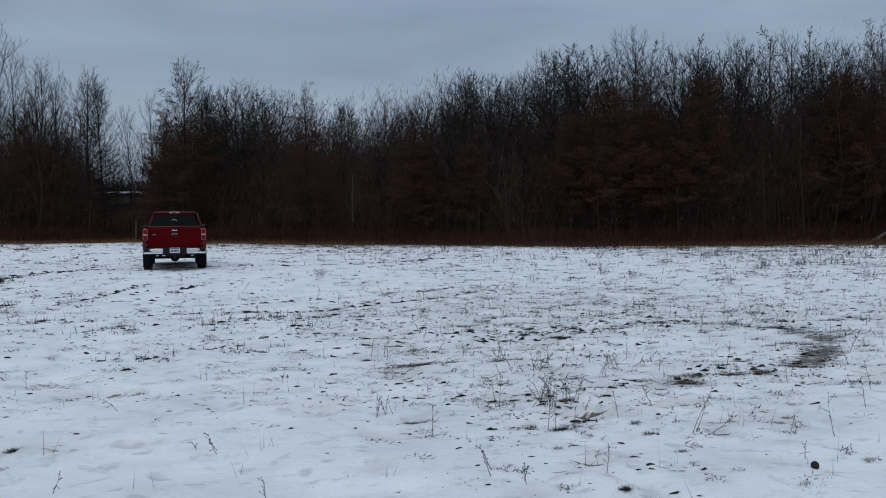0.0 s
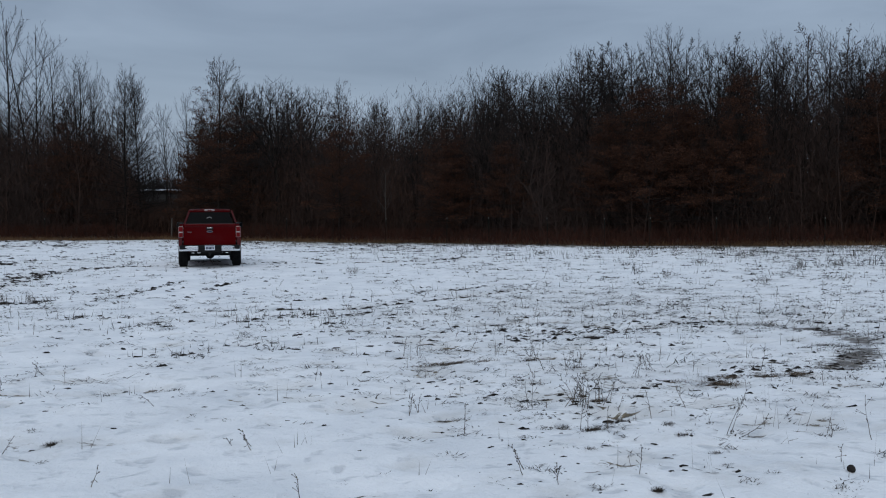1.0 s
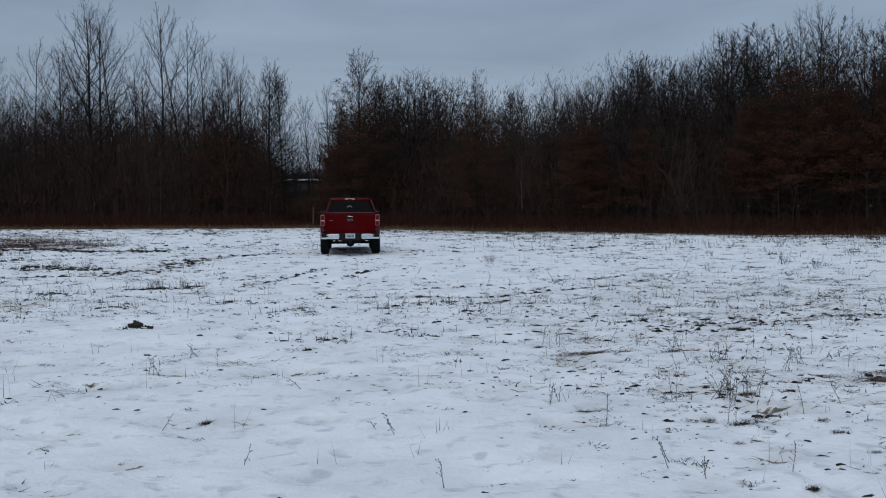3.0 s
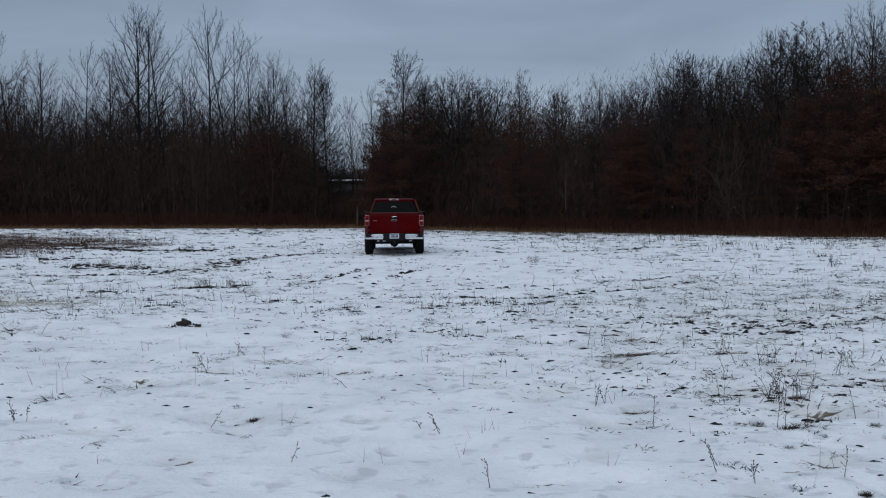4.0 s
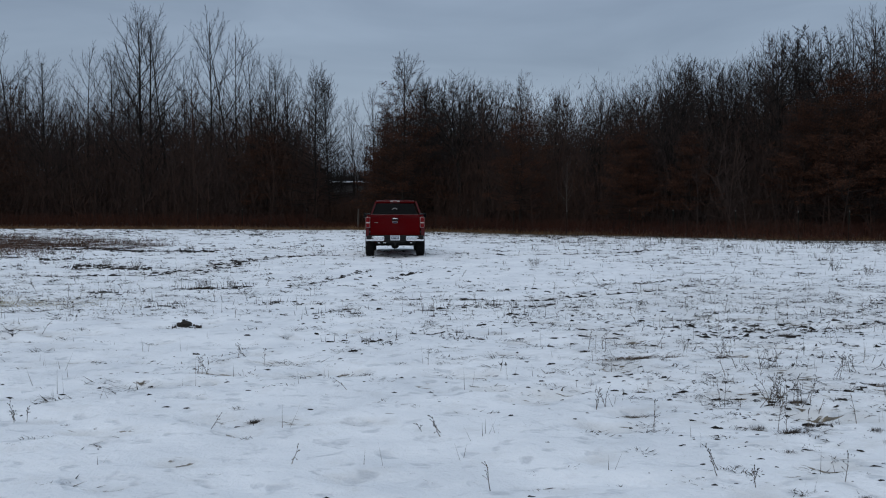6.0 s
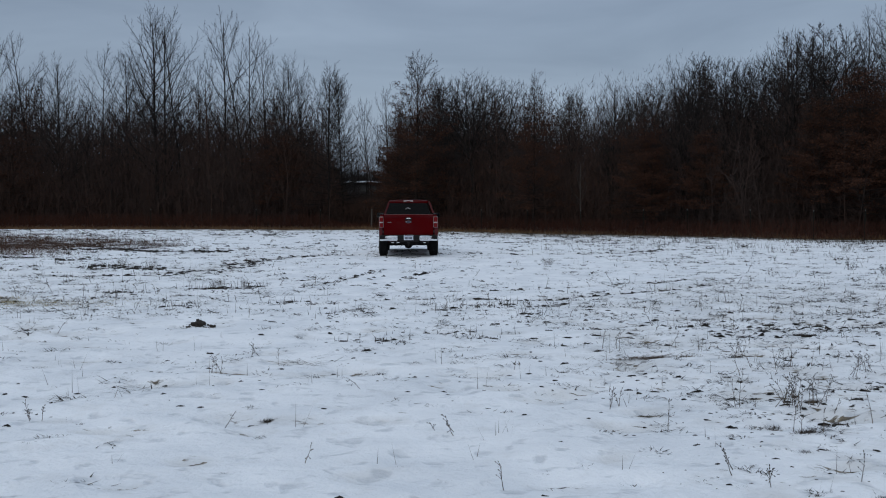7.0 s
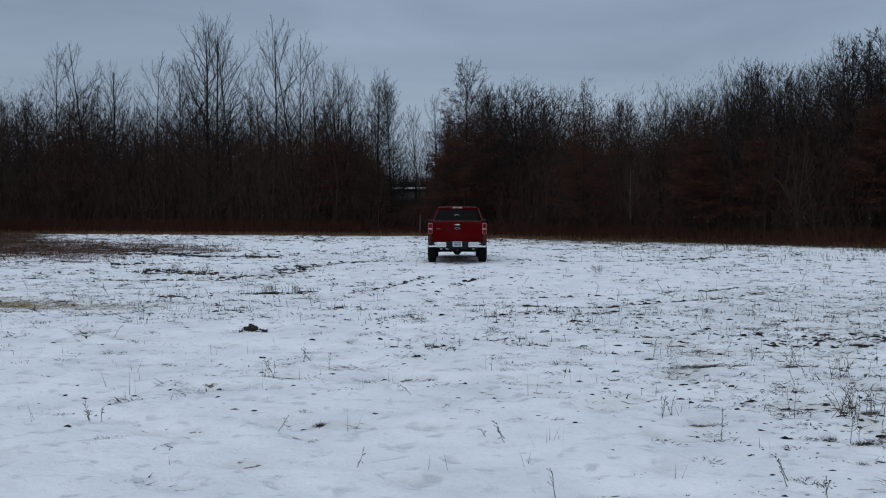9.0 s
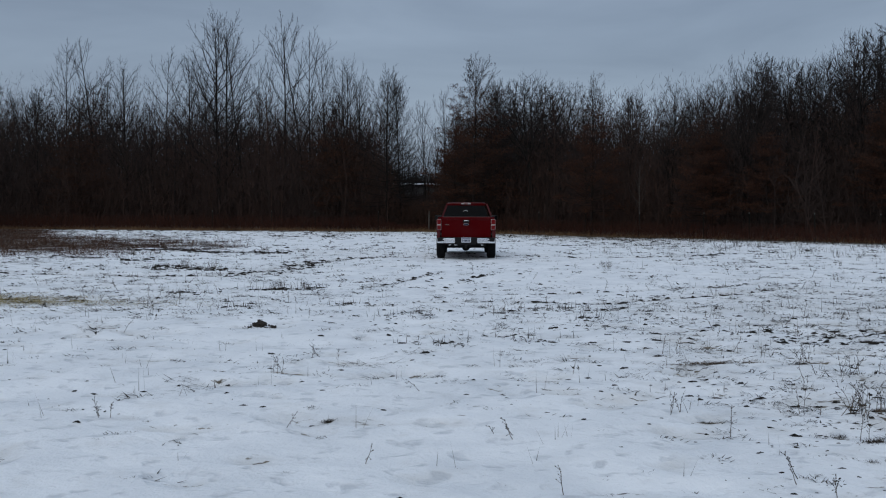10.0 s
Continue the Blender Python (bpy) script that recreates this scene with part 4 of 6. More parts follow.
    tagged(new("loop_grass", mesh_of("loop_grass", v, f, DEAD)), "churned withered grass along the wheel loop", "grass", kind="stuff")
    # thin stalks
    x, y, r = scatter(7000, 63, -46, 62, 5.0, 75, lambda x, y: np.interp(y, [8, 13], [0.008, 0.07]) + 0.5 * bare_at(x, y), 0.7)
    n = len(x)
    v, f = blades(x, y, r.uniform(0.06, 0.32, n), 0.0018 * (1 + y / 16), r.uniform(0.03, 0.6, n), 2, 64, np.full(n, 0.06))
    tagged(new("dry_stalks", mesh_of("dry_stalks", v, f, STALK)), "thin dry stalks standing out of the snow", "grass", kind="stuff")
    # branching weeds
    x, y, r = scatter(1100, 67, -46, 62, 5.5, 60, lambda x, y: calm(x, y) * (0.05 + 0.8 * bare_at(x, y)), 0.75)
    segs = [weed(r, r.uniform(0.10, 0.32)) for k in range(12)]
    P = [[], [], [], []]
    for i in range(len(x)):
        a, b, ra, rb = segs[i % 12]
        t = r.uniform(0, 6.28)
        rot = np.array([[math.cos(t), -math.sin(t), 0], [math.sin(t), math.cos(t), 0], [0, 0, 1]]) * r.uniform(0.7, 1.3)
        o = np.array([x[i], y[i], lie(x[i], y[i])])
        k = 1 + y[i] / 18
        for dst, val in zip(P, (a @ rot.T + o, b @ rot.T + o, ra * k, rb * k)):
            dst.append(val)
    # taller weeds before the woods
    wx, wy, r = scatter(1400, 69, -30, 62, 26, 60, lambda x, y: np.clip((x - 7) / 8, 0.03, 1) * (0.08 + np.clip((fbm(x * 0.5, y * 0.5, 99, 2) - 0.52) * 5, 0, 0.8)))
    bushy = [weed(r, r.uniform(0.20, 0.36), 5, 0.3) for k in range(8)]
    Q = [[], [], [], []]
    for i in range(len(wx)):
        a, b, ra, rb = bushy[i % 8]
        t = r.uniform(0, 6.28)
        rot = np.array([[math.cos(t), -math.sin(t), 0], [math.sin(t), math.cos(t), 0], [0, 0, 1]]) * r.uniform(0.6, 1.2)
        o = np.array([wx[i], wy[i], lie(wx[i], wy[i])])
        for dst, val in zip(Q, (a @ rot.T + o, b @ rot.T + o, ra * 2.2, rb * 2.2)):
            dst.append(val)
    tall_weeds = [np.concatenate(v) for v in Q]
    tagged(new("edge_weeds", mesh_of("edge_weeds", *tubes(*tall_weeds, 3), DEAD)), "dark bushy weeds standing in the snow before the woods", "weeds", kind="stuff")
    me = mesh_of("field_weeds", *tubes(*(np.concatenate(v) for v in P), 3), STALK)
    tagged(new("field_weeds", me), "dry branching weeds standing in the snow", "weeds", kind="stuff")


def weed(r, tall, stems=1, wide=0.25):
    """Stems with side twigs and small seed heads: segment ends and radii."""
    segs = []
    for s in range(stems):
        p = np.append(r.normal(0, wide * 0.25, 2) if stems > 1 else (0, 0), -0.02)
        d = unit(np.append(r.normal(0, wide, 2), 1.0))
        h = tall * r.uniform(0.6, 1.0)
        for k in range(4):
            d = unit(d + r.normal(0, 0.10, 3))
            q = p + d * h / 4
            segs.append((p, q, 0.0028 - 0.0005 * k, 0.0023 - 0.0005 * k))
            if k >= 1:
                for t in range(2):
                    e = unit(d + r.normal(0, 0.7, 3))
                    z = q + e * h * r.uniform(0.10, 0.26)
                    segs.append((q, z, 0.0014, 0.0010))
                    segs.append((z, z + e * 0.010, 0.0030, 0.0016))
            p = q
        segs.append((p, p + d * 0.016, 0.0032, 0.0016))
    return tuple(np.array(v, float) for v in zip(*segs))


field_grass()


def rough_edge():
    r = np.random.default_rng(71)
    n = 9000
    x = r.uniform(-65, 62, n)
    y = edge(x) + np.abs(r.normal(0, 1.6, n)) - 0.4
    v, f = blades(x, y, r.uniform(0.15, 0.55, n), np.full(n, 0.012), np.full(n, 0.8), 6, 72, np.full(n, 0.2))
    # dead grass mottled with snow on the last metres of the field
    n = 12000
    x4 = r.uniform(-24, 60, n)
    y4 = edge(x4) + 0.6 - r.exponential(2.2, n)
    keep = (fbm(x4 * 0.16, y4 * 0.8, 15, 3) > np.interp(edge(x4) - y4, [0, 3, 9], [0.30, 0.44, 0.54])) & (r.random(n) < np.interp(x4, [-24, -4, 2], [0.25, 0.4, 1.0]))
    x4, y4 = x4[keep], y4[keep]
    v4, f4 = blades(x4, y4, r.uniform(0.08, 0.22, len(x4)), np.full(len(x4), 0.02), np.full(len(x4), 1.1), 7, 76, np.full(len(x4), 0.35), 0.6)
    tagged(new("margin_grass", mesh_of("margin_grass", v4, f4, MARGIN)), "dead tan grass mottled with snow along the field's margin", "grass", kind="stuff")
    x5 = r.uniform(4, 60, 5200)
    y5 = edge(x5) - 1.0 - r.exponential(6.0, 5200)
    keep = fbm(x5 * 0.3, y5 * 0.3, 16, 2) > 0.46
    x5, y5 = x5[keep], y5[keep]
    v5, f5 = blades(x5, y5, r.uniform(0.10, 0.34, len(x5)), np.full(len(x5), 0.008), np.full(len(x5), 0.3), 3, 77, np.full(len(x5), 0.18))
    tagged(new("margin_stalks", mesh_of("margin_stalks", v5, f5, DEAD)), "dark upright stalks on the snow before the woods", "grass", kind="stuff")
    x2, y2 = r.uniform(-42, -12, 34000), r.uniform(30, 70, 34000)
    keep = r.random(34000) < mud_at(x2, y2) * 0.95
    x2, y2 = x2[keep], y2[keep]
    v2, f2 = blades(x2, y2, r.uniform(0.08, 0.34, len(x2)) * (0.4 + 1.2 * fbm(x2 * 0.7, y2 * 0.7, 12, 2)), np.full(len(x2), 0.012), np.full(len(x2), 1.4), 5, 73, np.full(len(x2), 0.2))
    x3, y3 = r.normal(-11.8, 2.0, 9000), r.normal(17.3, 0.55, 9000)
    v3, f3 = blades(x3, y3, r.uniform(0.03, 0.10, 9000), np.full(9000, 0.010), np.full(9000, 2.0), 5, 74, np.full(9000, 0.06), 0.6)
    tagged(new("straw_strip", mesh_of("straw_strip", v3, f3, YELLOW)), "strip of yellowed grass laid bare in the snow", "grass", kind="stuff")
    tagged(new("russet_grass", mesh_of("russet_grass", v2, f2, RUSSET_GRASS)), "russet weeds and grass over a bare corner of the field", "grass", kind="stuff")
    tagged(new("tawny_grass", mesh_of("tawny_grass", v, f, TAWNY)), "tawny unmown grass along the edge of the woods", "grass", kind="stuff")


rough_edge()


def woods_behind():
    """The woods that close the field on the other sides."""
    r = np.random.default_rng(81)
    n = 26000
    b = np.radians(r.uniform(62, 318, n))
    d = r.uniform(70, 95, n)
    c = np.stack([d * np.sin(b), d * np.cos(b), r.random(n) ** 1.3 * (9 + 7 * fbm(np.degrees(b) * 0.15, d * 0, 83))], 1)
    a = r.normal(0, 1, (n, 3)) * np.array([0.5, 0.5, 1.0])
    a /= np.linalg.norm(a, axis=1, keepdims=True)
    w = np.cross(a, r.normal(0, 1, (n, 3)))
    w /= np.linalg.norm(w, axis=1, keepdims=True)
    v = np.stack([c - a * 1.4, c + w * 0.42, c + a * 1.4, c - w * 0.42], 1).reshape(-1, 3)
    tagged(new("woods_behind", mesh_of("woods_behind", v, np.arange(4 * n).reshape(-1, 4), BRUSH)), "dark leafless woods round the rest of the field", "woods", kind="stuff")


woods_behind()

# ---- the pickup truck ----
PAINT = material("deep_red_paint", (0.105, 0.0030, 0.0095), 0.45, 0.0, Specular_IOR_Level=0.0, Coat_Weight=0.6, Coat_Roughness=0.06)
_n = add(PAINT, "ShaderNodeTexNoise", Scale=2.2, Detail=5.0, Roughness=0.6)
wire(PAINT, ramp(PAINT, _n.outputs[0], [(0.3, (0.060, 0.0011, 0.0022)), (0.7, (0.070, 0.0014, 0.0026))]), PAINT.node_tree.nodes["Principled BSDF"].inputs["Base Color"])
wire(PAINT, ramp(PAINT, _n.outputs[0], [(0.35, (0.34, 0.34, 0.34)), (0.75, (0.5, 0.5, 0.5))]), PAINT.node_tree.nodes["Principled BSDF"].inputs["Roughness"])
CHROME = material("chrome", (0.75, 0.76, 0.78), 0.12, 1.0)
TYRE = noisy("tyre_rubber", [(0.3, (0.005, 0.005, 0.0055)), (0.7, (0.013, 0.013, 0.014))], 9.0, 0.9, Specular_IOR_Level=0.15)
PLASTIC = material("black_plastic", (0.008, 0.008, 0.009), 0.7, Specular_IOR_Level=0.2)
BADGE = material("dull_badge", (0.20, 0.20, 0.21), 0.4, 0.8)
GLASS = material("tinted_glass", (0.012, 0.014, 0.015), 0.03, Transmission_Weight=1.0, IOR=1.25, Specular_IOR_Level=0.15)
CLEAR = material("clear_lamp_cover", (0.85, 0.86, 0.88), 0.06, Transmission_Weight=0.7)
RED_LENS = material("red_lens", (0.13, 0.004, 0.006), 0.4, Specular_IOR_Level=0.1, Coat_Weight=1.0)
WHITE_LENS = material("white_lens", (0.36, 0.34, 0.33), 0.2, Coat_Weight=1.0)
AMBER = material("amber_lens", (0.7, 0.17, 0.02), 0.15, Coat_Weight=1.0)
ALLOY = material("alloy_rim", (0.52, 0.53, 0.55), 0.28, 0.9)
PLATE = material("plate_white", (0.62, 0.66, 0.74), 0.45)
PLATE_BLUE = material("plate_blue", (0.012, 0.018, 0.045), 0.6, Specular_IOR_Level=0.1)
MIRROR = material("mirror_glass", (0.10, 0.105, 0.11), 0.08, 1.0)
CLOTH = material("dark_cloth", (0.02, 0.02, 0.022), 0.9)
DECAL = material("pale_decal", (0.55, 0.55, 0.56), 0.5)
LINER = noisy("bed_liner", [(0.3, (0.014, 0.014, 0.015)), (0.7, (0.03, 0.03, 0.03))], 20.0, 0.8, relief=0.3)


def block(bm, x0, x1, y0, y1, z0, z1, soft=0.0, segs=2):
    made = bmesh.ops.create_cube(bm, size=1, matrix=Matrix.Translation(((x0 + x1) / 2, (y0 + y1) / 2, (z0 + z1) / 2)) @ Matrix.Diagonal((x1 - x0, y1 - y0, z1 - z0, 1)))
    if soft:
        edges = list({ed for v in made["verts"] for ed in v.link_edges})
        bmesh.ops.bevel(bm, geom=edges, offset=soft, segments=segs, affect="EDGES", profile=0.6)
    return bm


def brick_of(x0, x1, y0, y1, z0, z1, soft=0.01, segs=2):
    return block(bmesh.new(), x0, x1, y0, y1, z0, z1, soft, segs)


def extrude_yz(profile, x0, x1):
    """A solid from an outline in y, z carried from x0 to x1."""
    bm = bmesh.new()
    a = [bm.verts.new((x0, y, z)) for y, z in profile]
    b = [bm.verts.new((x1, y, z)) for y, z in profile]
    bm.faces.new(a[::-1])
    bm.faces.new(b)
    for i in range(len(a)):
        j = (i + 1) % len(a)
        bm.faces.new((a[i], a[j], b[j], b[i]))
    bmesh.ops.recalc_face_normals(bm, faces=bm.faces)
    return bm


def slice_by(bm, axis, places):
    no = [0, 0, 0]
    no[axis] = 1
    for c in places:
        co = [0, 0, 0]
        co[axis] = c
        bmesh.ops.bisect_plane(bm, geom=bm.verts[:] + bm.edges[:] + bm.faces[:], plane_co=co, plane_no=no, dist=1e-5)


def slab(corners, thick):
    """A pane or panel with four corners, thickened along its normal."""
    bm = bmesh.new()
    vs = [bm.verts.new(c) for c in corners]
    f = bm.faces.new(vs)
    f.normal_update()
    nrm = f.normal.copy()
    back = [bm.verts.new(Vector(c) - nrm * thick) for c in corners]
    bm.faces.new(back[::-1])
    for i in range(len(vs)):
        j = (i + 1) % len(vs)
        bm.faces.new((vs[j], vs[i], back[i], back[j]))
    bmesh.ops.recalc_face_normals(bm, faces=bm.faces)
    return bm


def arch(cy, r, n=12):
    """Points of a wheel arch over cy from back to front."""
    return [(cy - r * math.cos(math.pi * i / n), 0.40 + r * math.sin(math.pi * i / n)) for i in range(n + 1)]


def side_bulge(bm, full=0.985):
    """Draws the flanks in towards sill and shoulder."""
    for v in bm.verts:
        z = v.co.z
        g = 1 - 0.05 * max(0, (0.75 - z) / 0.4) ** 2 - 0.045 * max(0, (z - 0.95) / 0.45) ** 2
        v.co.x *= g


def ring(bm, radius, width, cx, tube, segs=28, turn_segs=8):
    """A tyre: a torus with flattened tread, axle along x."""
    prof = []
    for k in range(turn_segs):
        a = 2 * math.pi * k / turn_segs
        cx2, cr = math.cos(a), math.sin(a)
        prof.append((width / 2 * math.copysign(abs(cx2) ** 0.6, cx2), tube / 2 * math.copysign(abs(cr) ** 0.55, cr)))
    rows = []
    for s in range(segs):
        b = 2 * math.pi * s / segs
        rows.append([bm.verts.new((cx + px, (radius - tube / 2 + pr) * math.cos(b), (radius - tube / 2 + pr) * math.sin(b))) for px, pr in prof])
    for s in range(segs):
        for k in range(turn_segs):
            bm.faces.new((rows[s][k], rows[s][(k + 1) % turn_segs], rows[(s + 1) % segs][(k + 1) % turn_segs], rows[(s + 1) % segs][k]))
    bmesh.ops.recalc_face_normals(bm, faces=bm.faces)
    return bm


def rod(bm, a, b, r, segs=10):
    a, b = Vector(a), Vector(b)
    m = Matrix.Translation((a + b) / 2) @ (b - a).to_track_quat("Z", "Y").to_matrix().to_4x4()
    bmesh.ops.create_cone(bm, cap_ends=True, segments=segs, radius1=r, radius2=r, depth=(b - a).length, matrix=m)
    return bm


def wheel(truck, x, y, side, label):
    """Wheel with tyre, rim and six doubled spokes; side is +1 or -1 for the outward direction."""
    hub = part("wheel", rod(bmesh.new(), (x - side * 0.12, y, 0.385), (x + side * 0.05, y, 0.385), 0.13, 16), PLASTIC, truck, label)
    bm = ring(bmesh.new(), 0.39, 0.30, 0, 0.15)
    for k in range(40):
        a = 2 * math.pi * k / 40
        for off in (-0.09, 0.0, 0.09):
            m = Matrix.Rotation(a + off * 0.6, 4, "X") @ Matrix.Translation((off, 0, 0.386)) @ Matrix.Diagonal((0.062, 0.034, 0.018, 1))
            bmesh.ops.create_cube(bm, size=1, matrix=m)
    bmesh.ops.translate(bm, vec=(x, y, 0.385), verts=bm.verts)
    part("tyre", bm, TYRE, hub, smooth=False)
    bm = bmesh.new()
    ring(bm, 0.262, 0.2, 0, 0.03, 28, 6)
    face = side * 0.085
    for k in range(6):
        for tw in (-0.11, 0.11):
            a = 2 * math.pi * k / 6 + tw
            m = Matrix.Rotation(a, 4, "X") @ Matrix.Translation((face, 0, 0.145)) @ Matrix.Diagonal((0.035, 0.042, 0.21, 1))
            bmesh.ops.create_cube(bm, size=1, matrix=m)
    rod(bm, (face - side * 0.02, 0, 0), (face + side * 0.03, 0, 0), 0.075, 16)
    bmesh.ops.translate(bm, vec=(x, y, 0.385), verts=bm.verts)
    part("rim", bm, ALLOY, hub, "bright six-spoked alloy rim")


def letters(text, size, place, mat, parent, name="lettering"):
    """Raised lettering as a mesh."""
    cu = bpy.data.curves.new(name, "FONT")
    cu.body, cu.size, cu.extrude, cu.align_x = text, size, 0.003, "CENTER"
    tmp = bpy.data.objects.new(name, cu)
    scene.collection.objects.link(tmp)
    me = bpy.data.meshes.new_from_object(tmp.evaluated_get(bpy.context.evaluated_depsgraph_get()))
    bpy.data.objects.remove(tmp)
    me.transform(place)
    me.materials.clear()
    me.materials.append(mat)
    return hang(name, me, parent)


def leant(bm):
    """Leans a piece of the tail forward towards its top."""
    for v in bm.verts:
        v.co.y += (v.co.z - 0.75) * 0.05
    return bm


def pickup(m):
    """Extended-cab pickup; x across, y ahead, origin on the ground under the rear axle."""
    truck = tagged(new("pickup_truck"), "dark red extended-cab pickup truck with chrome bumpers on snow", "pickup truck")
    # cab and nose below the glass line
    nose = [(1.12, 0.46), (1.12, 1.26), (3.10, 1.235), (3.55, 1.20), (4.1, 1.15), (4.32, 1.08), (4.40, 0.92), (4.40, 0.62), (4.22, 0.56)]
    prof = nose + [(4.18, 0.46)] + arch(3.68, 0.47)[::-1] + [(3.10, 0.40), (1.2, 0.40)]
    bm = extrude_yz(prof, -0.985, 0.985)
    slice_by(bm, 2, (0.6, 0.8, 0.95, 1.1, 1.2))
    slice_by(bm, 0, (-0.8, -0.4, 0.4, 0.8))
    side_bulge(bm)
    for v in bm.verts:
        if v.co.y > 3.9:
            v.co.x *= 1 - 0.10 * ((v.co.y - 3.9) / 0.5) ** 2
        if v.co.z > 1.05 and abs(v.co.x) > 0.85 and v.co.y > 3.1:
            v.co.z -= 0.035
    part("cab_body", bm, PAINT, truck)
    # bed sides with arches, floor, bulkhead
    for s in (-1, 1):
        prof = [(-1.10, 0.70), (-1.10, 1.415), (1.09, 1.415), (1.09, 0.46), (0.55, 0.44)] + [a for a in arch(0, 0.47)[::-1] if a[0] > 0 or a[1] > 0.57] + [(-0.52, 0.58)]
        bm = extrude_yz(prof, s * 0.985, s * 0.87)
        slice_by(bm, 2, (0.6, 0.8, 0.95, 1.1, 1.25))
        side_bulge(bm)
        # flare round the arch
        for v in bm.verts:
            d = math.hypot(v.co.y, v.co.z - 0.40)
            if 0.44 < d < 0.5 and abs(v.co.x) > 0.9:
                v.co.x += s * 0.02
        part("bed_side", bm, PAINT, truck)
        part("bed_rail", brick_of(s * 0.92 - 0.05, s * 0.92 + 0.05, -1.08, 1.09, 1.412, 1.445, 0.008), PLASTIC, truck, "black rail cap on the bed side")
    part("bed_floor", brick_of(-0.87, 0.87, -1.05, 1.08, 0.80, 0.84, 0.0), LINER, truck, "black lined bed floor")
    part("bed_bulkhead", brick_of(-0.87, 0.87, 1.03, 1.08, 0.84, 1.40, 0.0), PAINT, truck)
    # tailgate: slightly dished panel with a lip
    bm = brick_of(-0.825, 0.825, -1.135, -1.06, 0.735, 1.40, 0.015)
    block(bm, -0.825, 0.825, -1.155, -1.10, 1.335, 1.425, 0.012)
    leant(bm)
    gate = part("tailgate", bm, PAINT, truck, "closed red tailgate")
    part("handle_recess", leant(brick_of(-0.11, 0.11, -1.152, -1.13, 1.225, 1.31, 0.004)), PLASTIC, gate)
    part("handle", leant(brick_of(-0.08, 0.08, -1.175, -1.14, 1.28, 1.302, 0.006)), CHROME, gate, "chrome tailgate handle")
    bm = bmesh.new()
    bmesh.ops.create_uvsphere(bm, u_segments=20, v_segments=10, radius=1, matrix=Matrix.Translation((0, -1.145, 1.17)) @ Matrix.Diagonal((0.10, 0.005, 0.036, 1)))
    part("emblem", leant(bm), BADGE, gate, "plain oval emblem", True)
    bm = bmesh.new()
    bmesh.ops.create_uvsphere(bm, u_segments=20, v_segments=10, radius=1, matrix=Matrix.Translation((0, -1.149, 1.17)) @ Matrix.Diagonal((0.082, 0.006, 0.024, 1)))
    part("emblem_field", leant(bm), PLATE_BLUE, gate, "", True)
    part("badge", leant(brick_of(-0.70, -0.57, -1.148, -1.13, 1.15, 1.165, 0.003)), BADGE, gate)
    part("camera_boss", leant(brick_of(-0.03, 0.03, -1.168, -1.15, 1.235, 1.255, 0.004)), PLASTIC, gate)
    for s in (-1, 1):
        lamp = part("tail_light", leant(brick_of(s * 0.905 - 0.072, s * 0.905 + 0.072, -1.15, -0.98, 0.985, 1.345, 0.02)), WHITE_LENS, truck, "tail light with red lenses and a white rim")
        part("red_lens", leant(brick_of(s * 0.905 - 0.063, s * 0.905 + 0.063, -1.166, -1.13, 1.172, 1.336, 0.012)), RED_LENS, lamp)
        part("red_lens", leant(brick_of(s * 0.905 - 0.063, s * 0.905 + 0.063, -1.166, -1.13, 0.994, 1.138, 0.012)), RED_LENS, lamp)
        part("reverse_lens", leant(brick_of(s * 0.905 - 0.05, s * 0.905 + 0.05, -1.162, -1.13, 1.138, 1.17, 0.006)), WHITE_LENS, lamp)
        part("side_lens", brick_of(s * 0.975 - 0.012, s * 0.975 + 0.012, -1.11, -0.99, 1.02, 1.31, 0.008), RED_LENS, lamp)
        letters("4X4", 0.12, Matrix.Translation((s * 0.972, -0.62, 1.25)) @ Matrix.Rotation(radians(90 * s), 4, "Z") @ Matrix.Rotation(radians(90), 4, "X"), DECAL, truck)
    # rear bumper: two chrome ends, black step in the middle, plate, hitch
    bumper = part("rear_bumper", brick_of(-0.95, 0.95, -1.27, -1.10, 0.60, 0.735, 0.02), PLASTIC, truck, "black step bumper with chrome ends")
    for s in (-1, 1):
        end = brick_of(s * 0.665 - 0.305, s * 0.665 + 0.305, -1.315, -1.12, 0.545, 0.715, 0.035, 3)
        for v in end.verts:
            if abs(v.co.x) > 0.8:
                v.co.y += 0.08 * (abs(v.co.x) - 0.8) / 0.17
        cap = part("bumper_end", end, CHROME, bumper, "chrome bumper end")
        part("sensor", rod(bmesh.new(), (s * 0.76, -1.323, 0.635), (s * 0.76, -1.30, 0.635), 0.022), PLASTIC, cap)
    part("bumper_step", brick_of(-0.35, 0.35, -1.29, -1.12, 0.50, 0.60, 0.02), PLASTIC, bumper)
    plate = part("number_plate", brick_of(-0.155, 0.155, -1.305, -1.285, 0.57, 0.735, 0.004), PLATE, bumper, "white number plate with plain blue bars")
    part("plate_bar", brick_of(-0.14, 0.14, -1.309, -1.30, 0.70, 0.725, 0.0), PLATE_BLUE, plate)
    for k in range(6):
        part("plate_bar", brick_of(-0.125 + k * 0.043, -0.095 + k * 0.043, -1.309, -1.30, 0.60, 0.675, 0.0), PLATE_BLUE, plate)
    hitch = part("hitch", brick_of(-0.05, 0.05, -1.36, -1.1, 0.44, 0.50, 0.008), PLASTIC, truck, "black tow hitch with a ball mount")
    bm = rod(bmesh.new(), (0, -1.34, 0.40), (0, -1.46, 0.40), 0.025)
    rod(bm, (0, -1.33, 0.48), (0, -1.36, 0.40), 0.025)
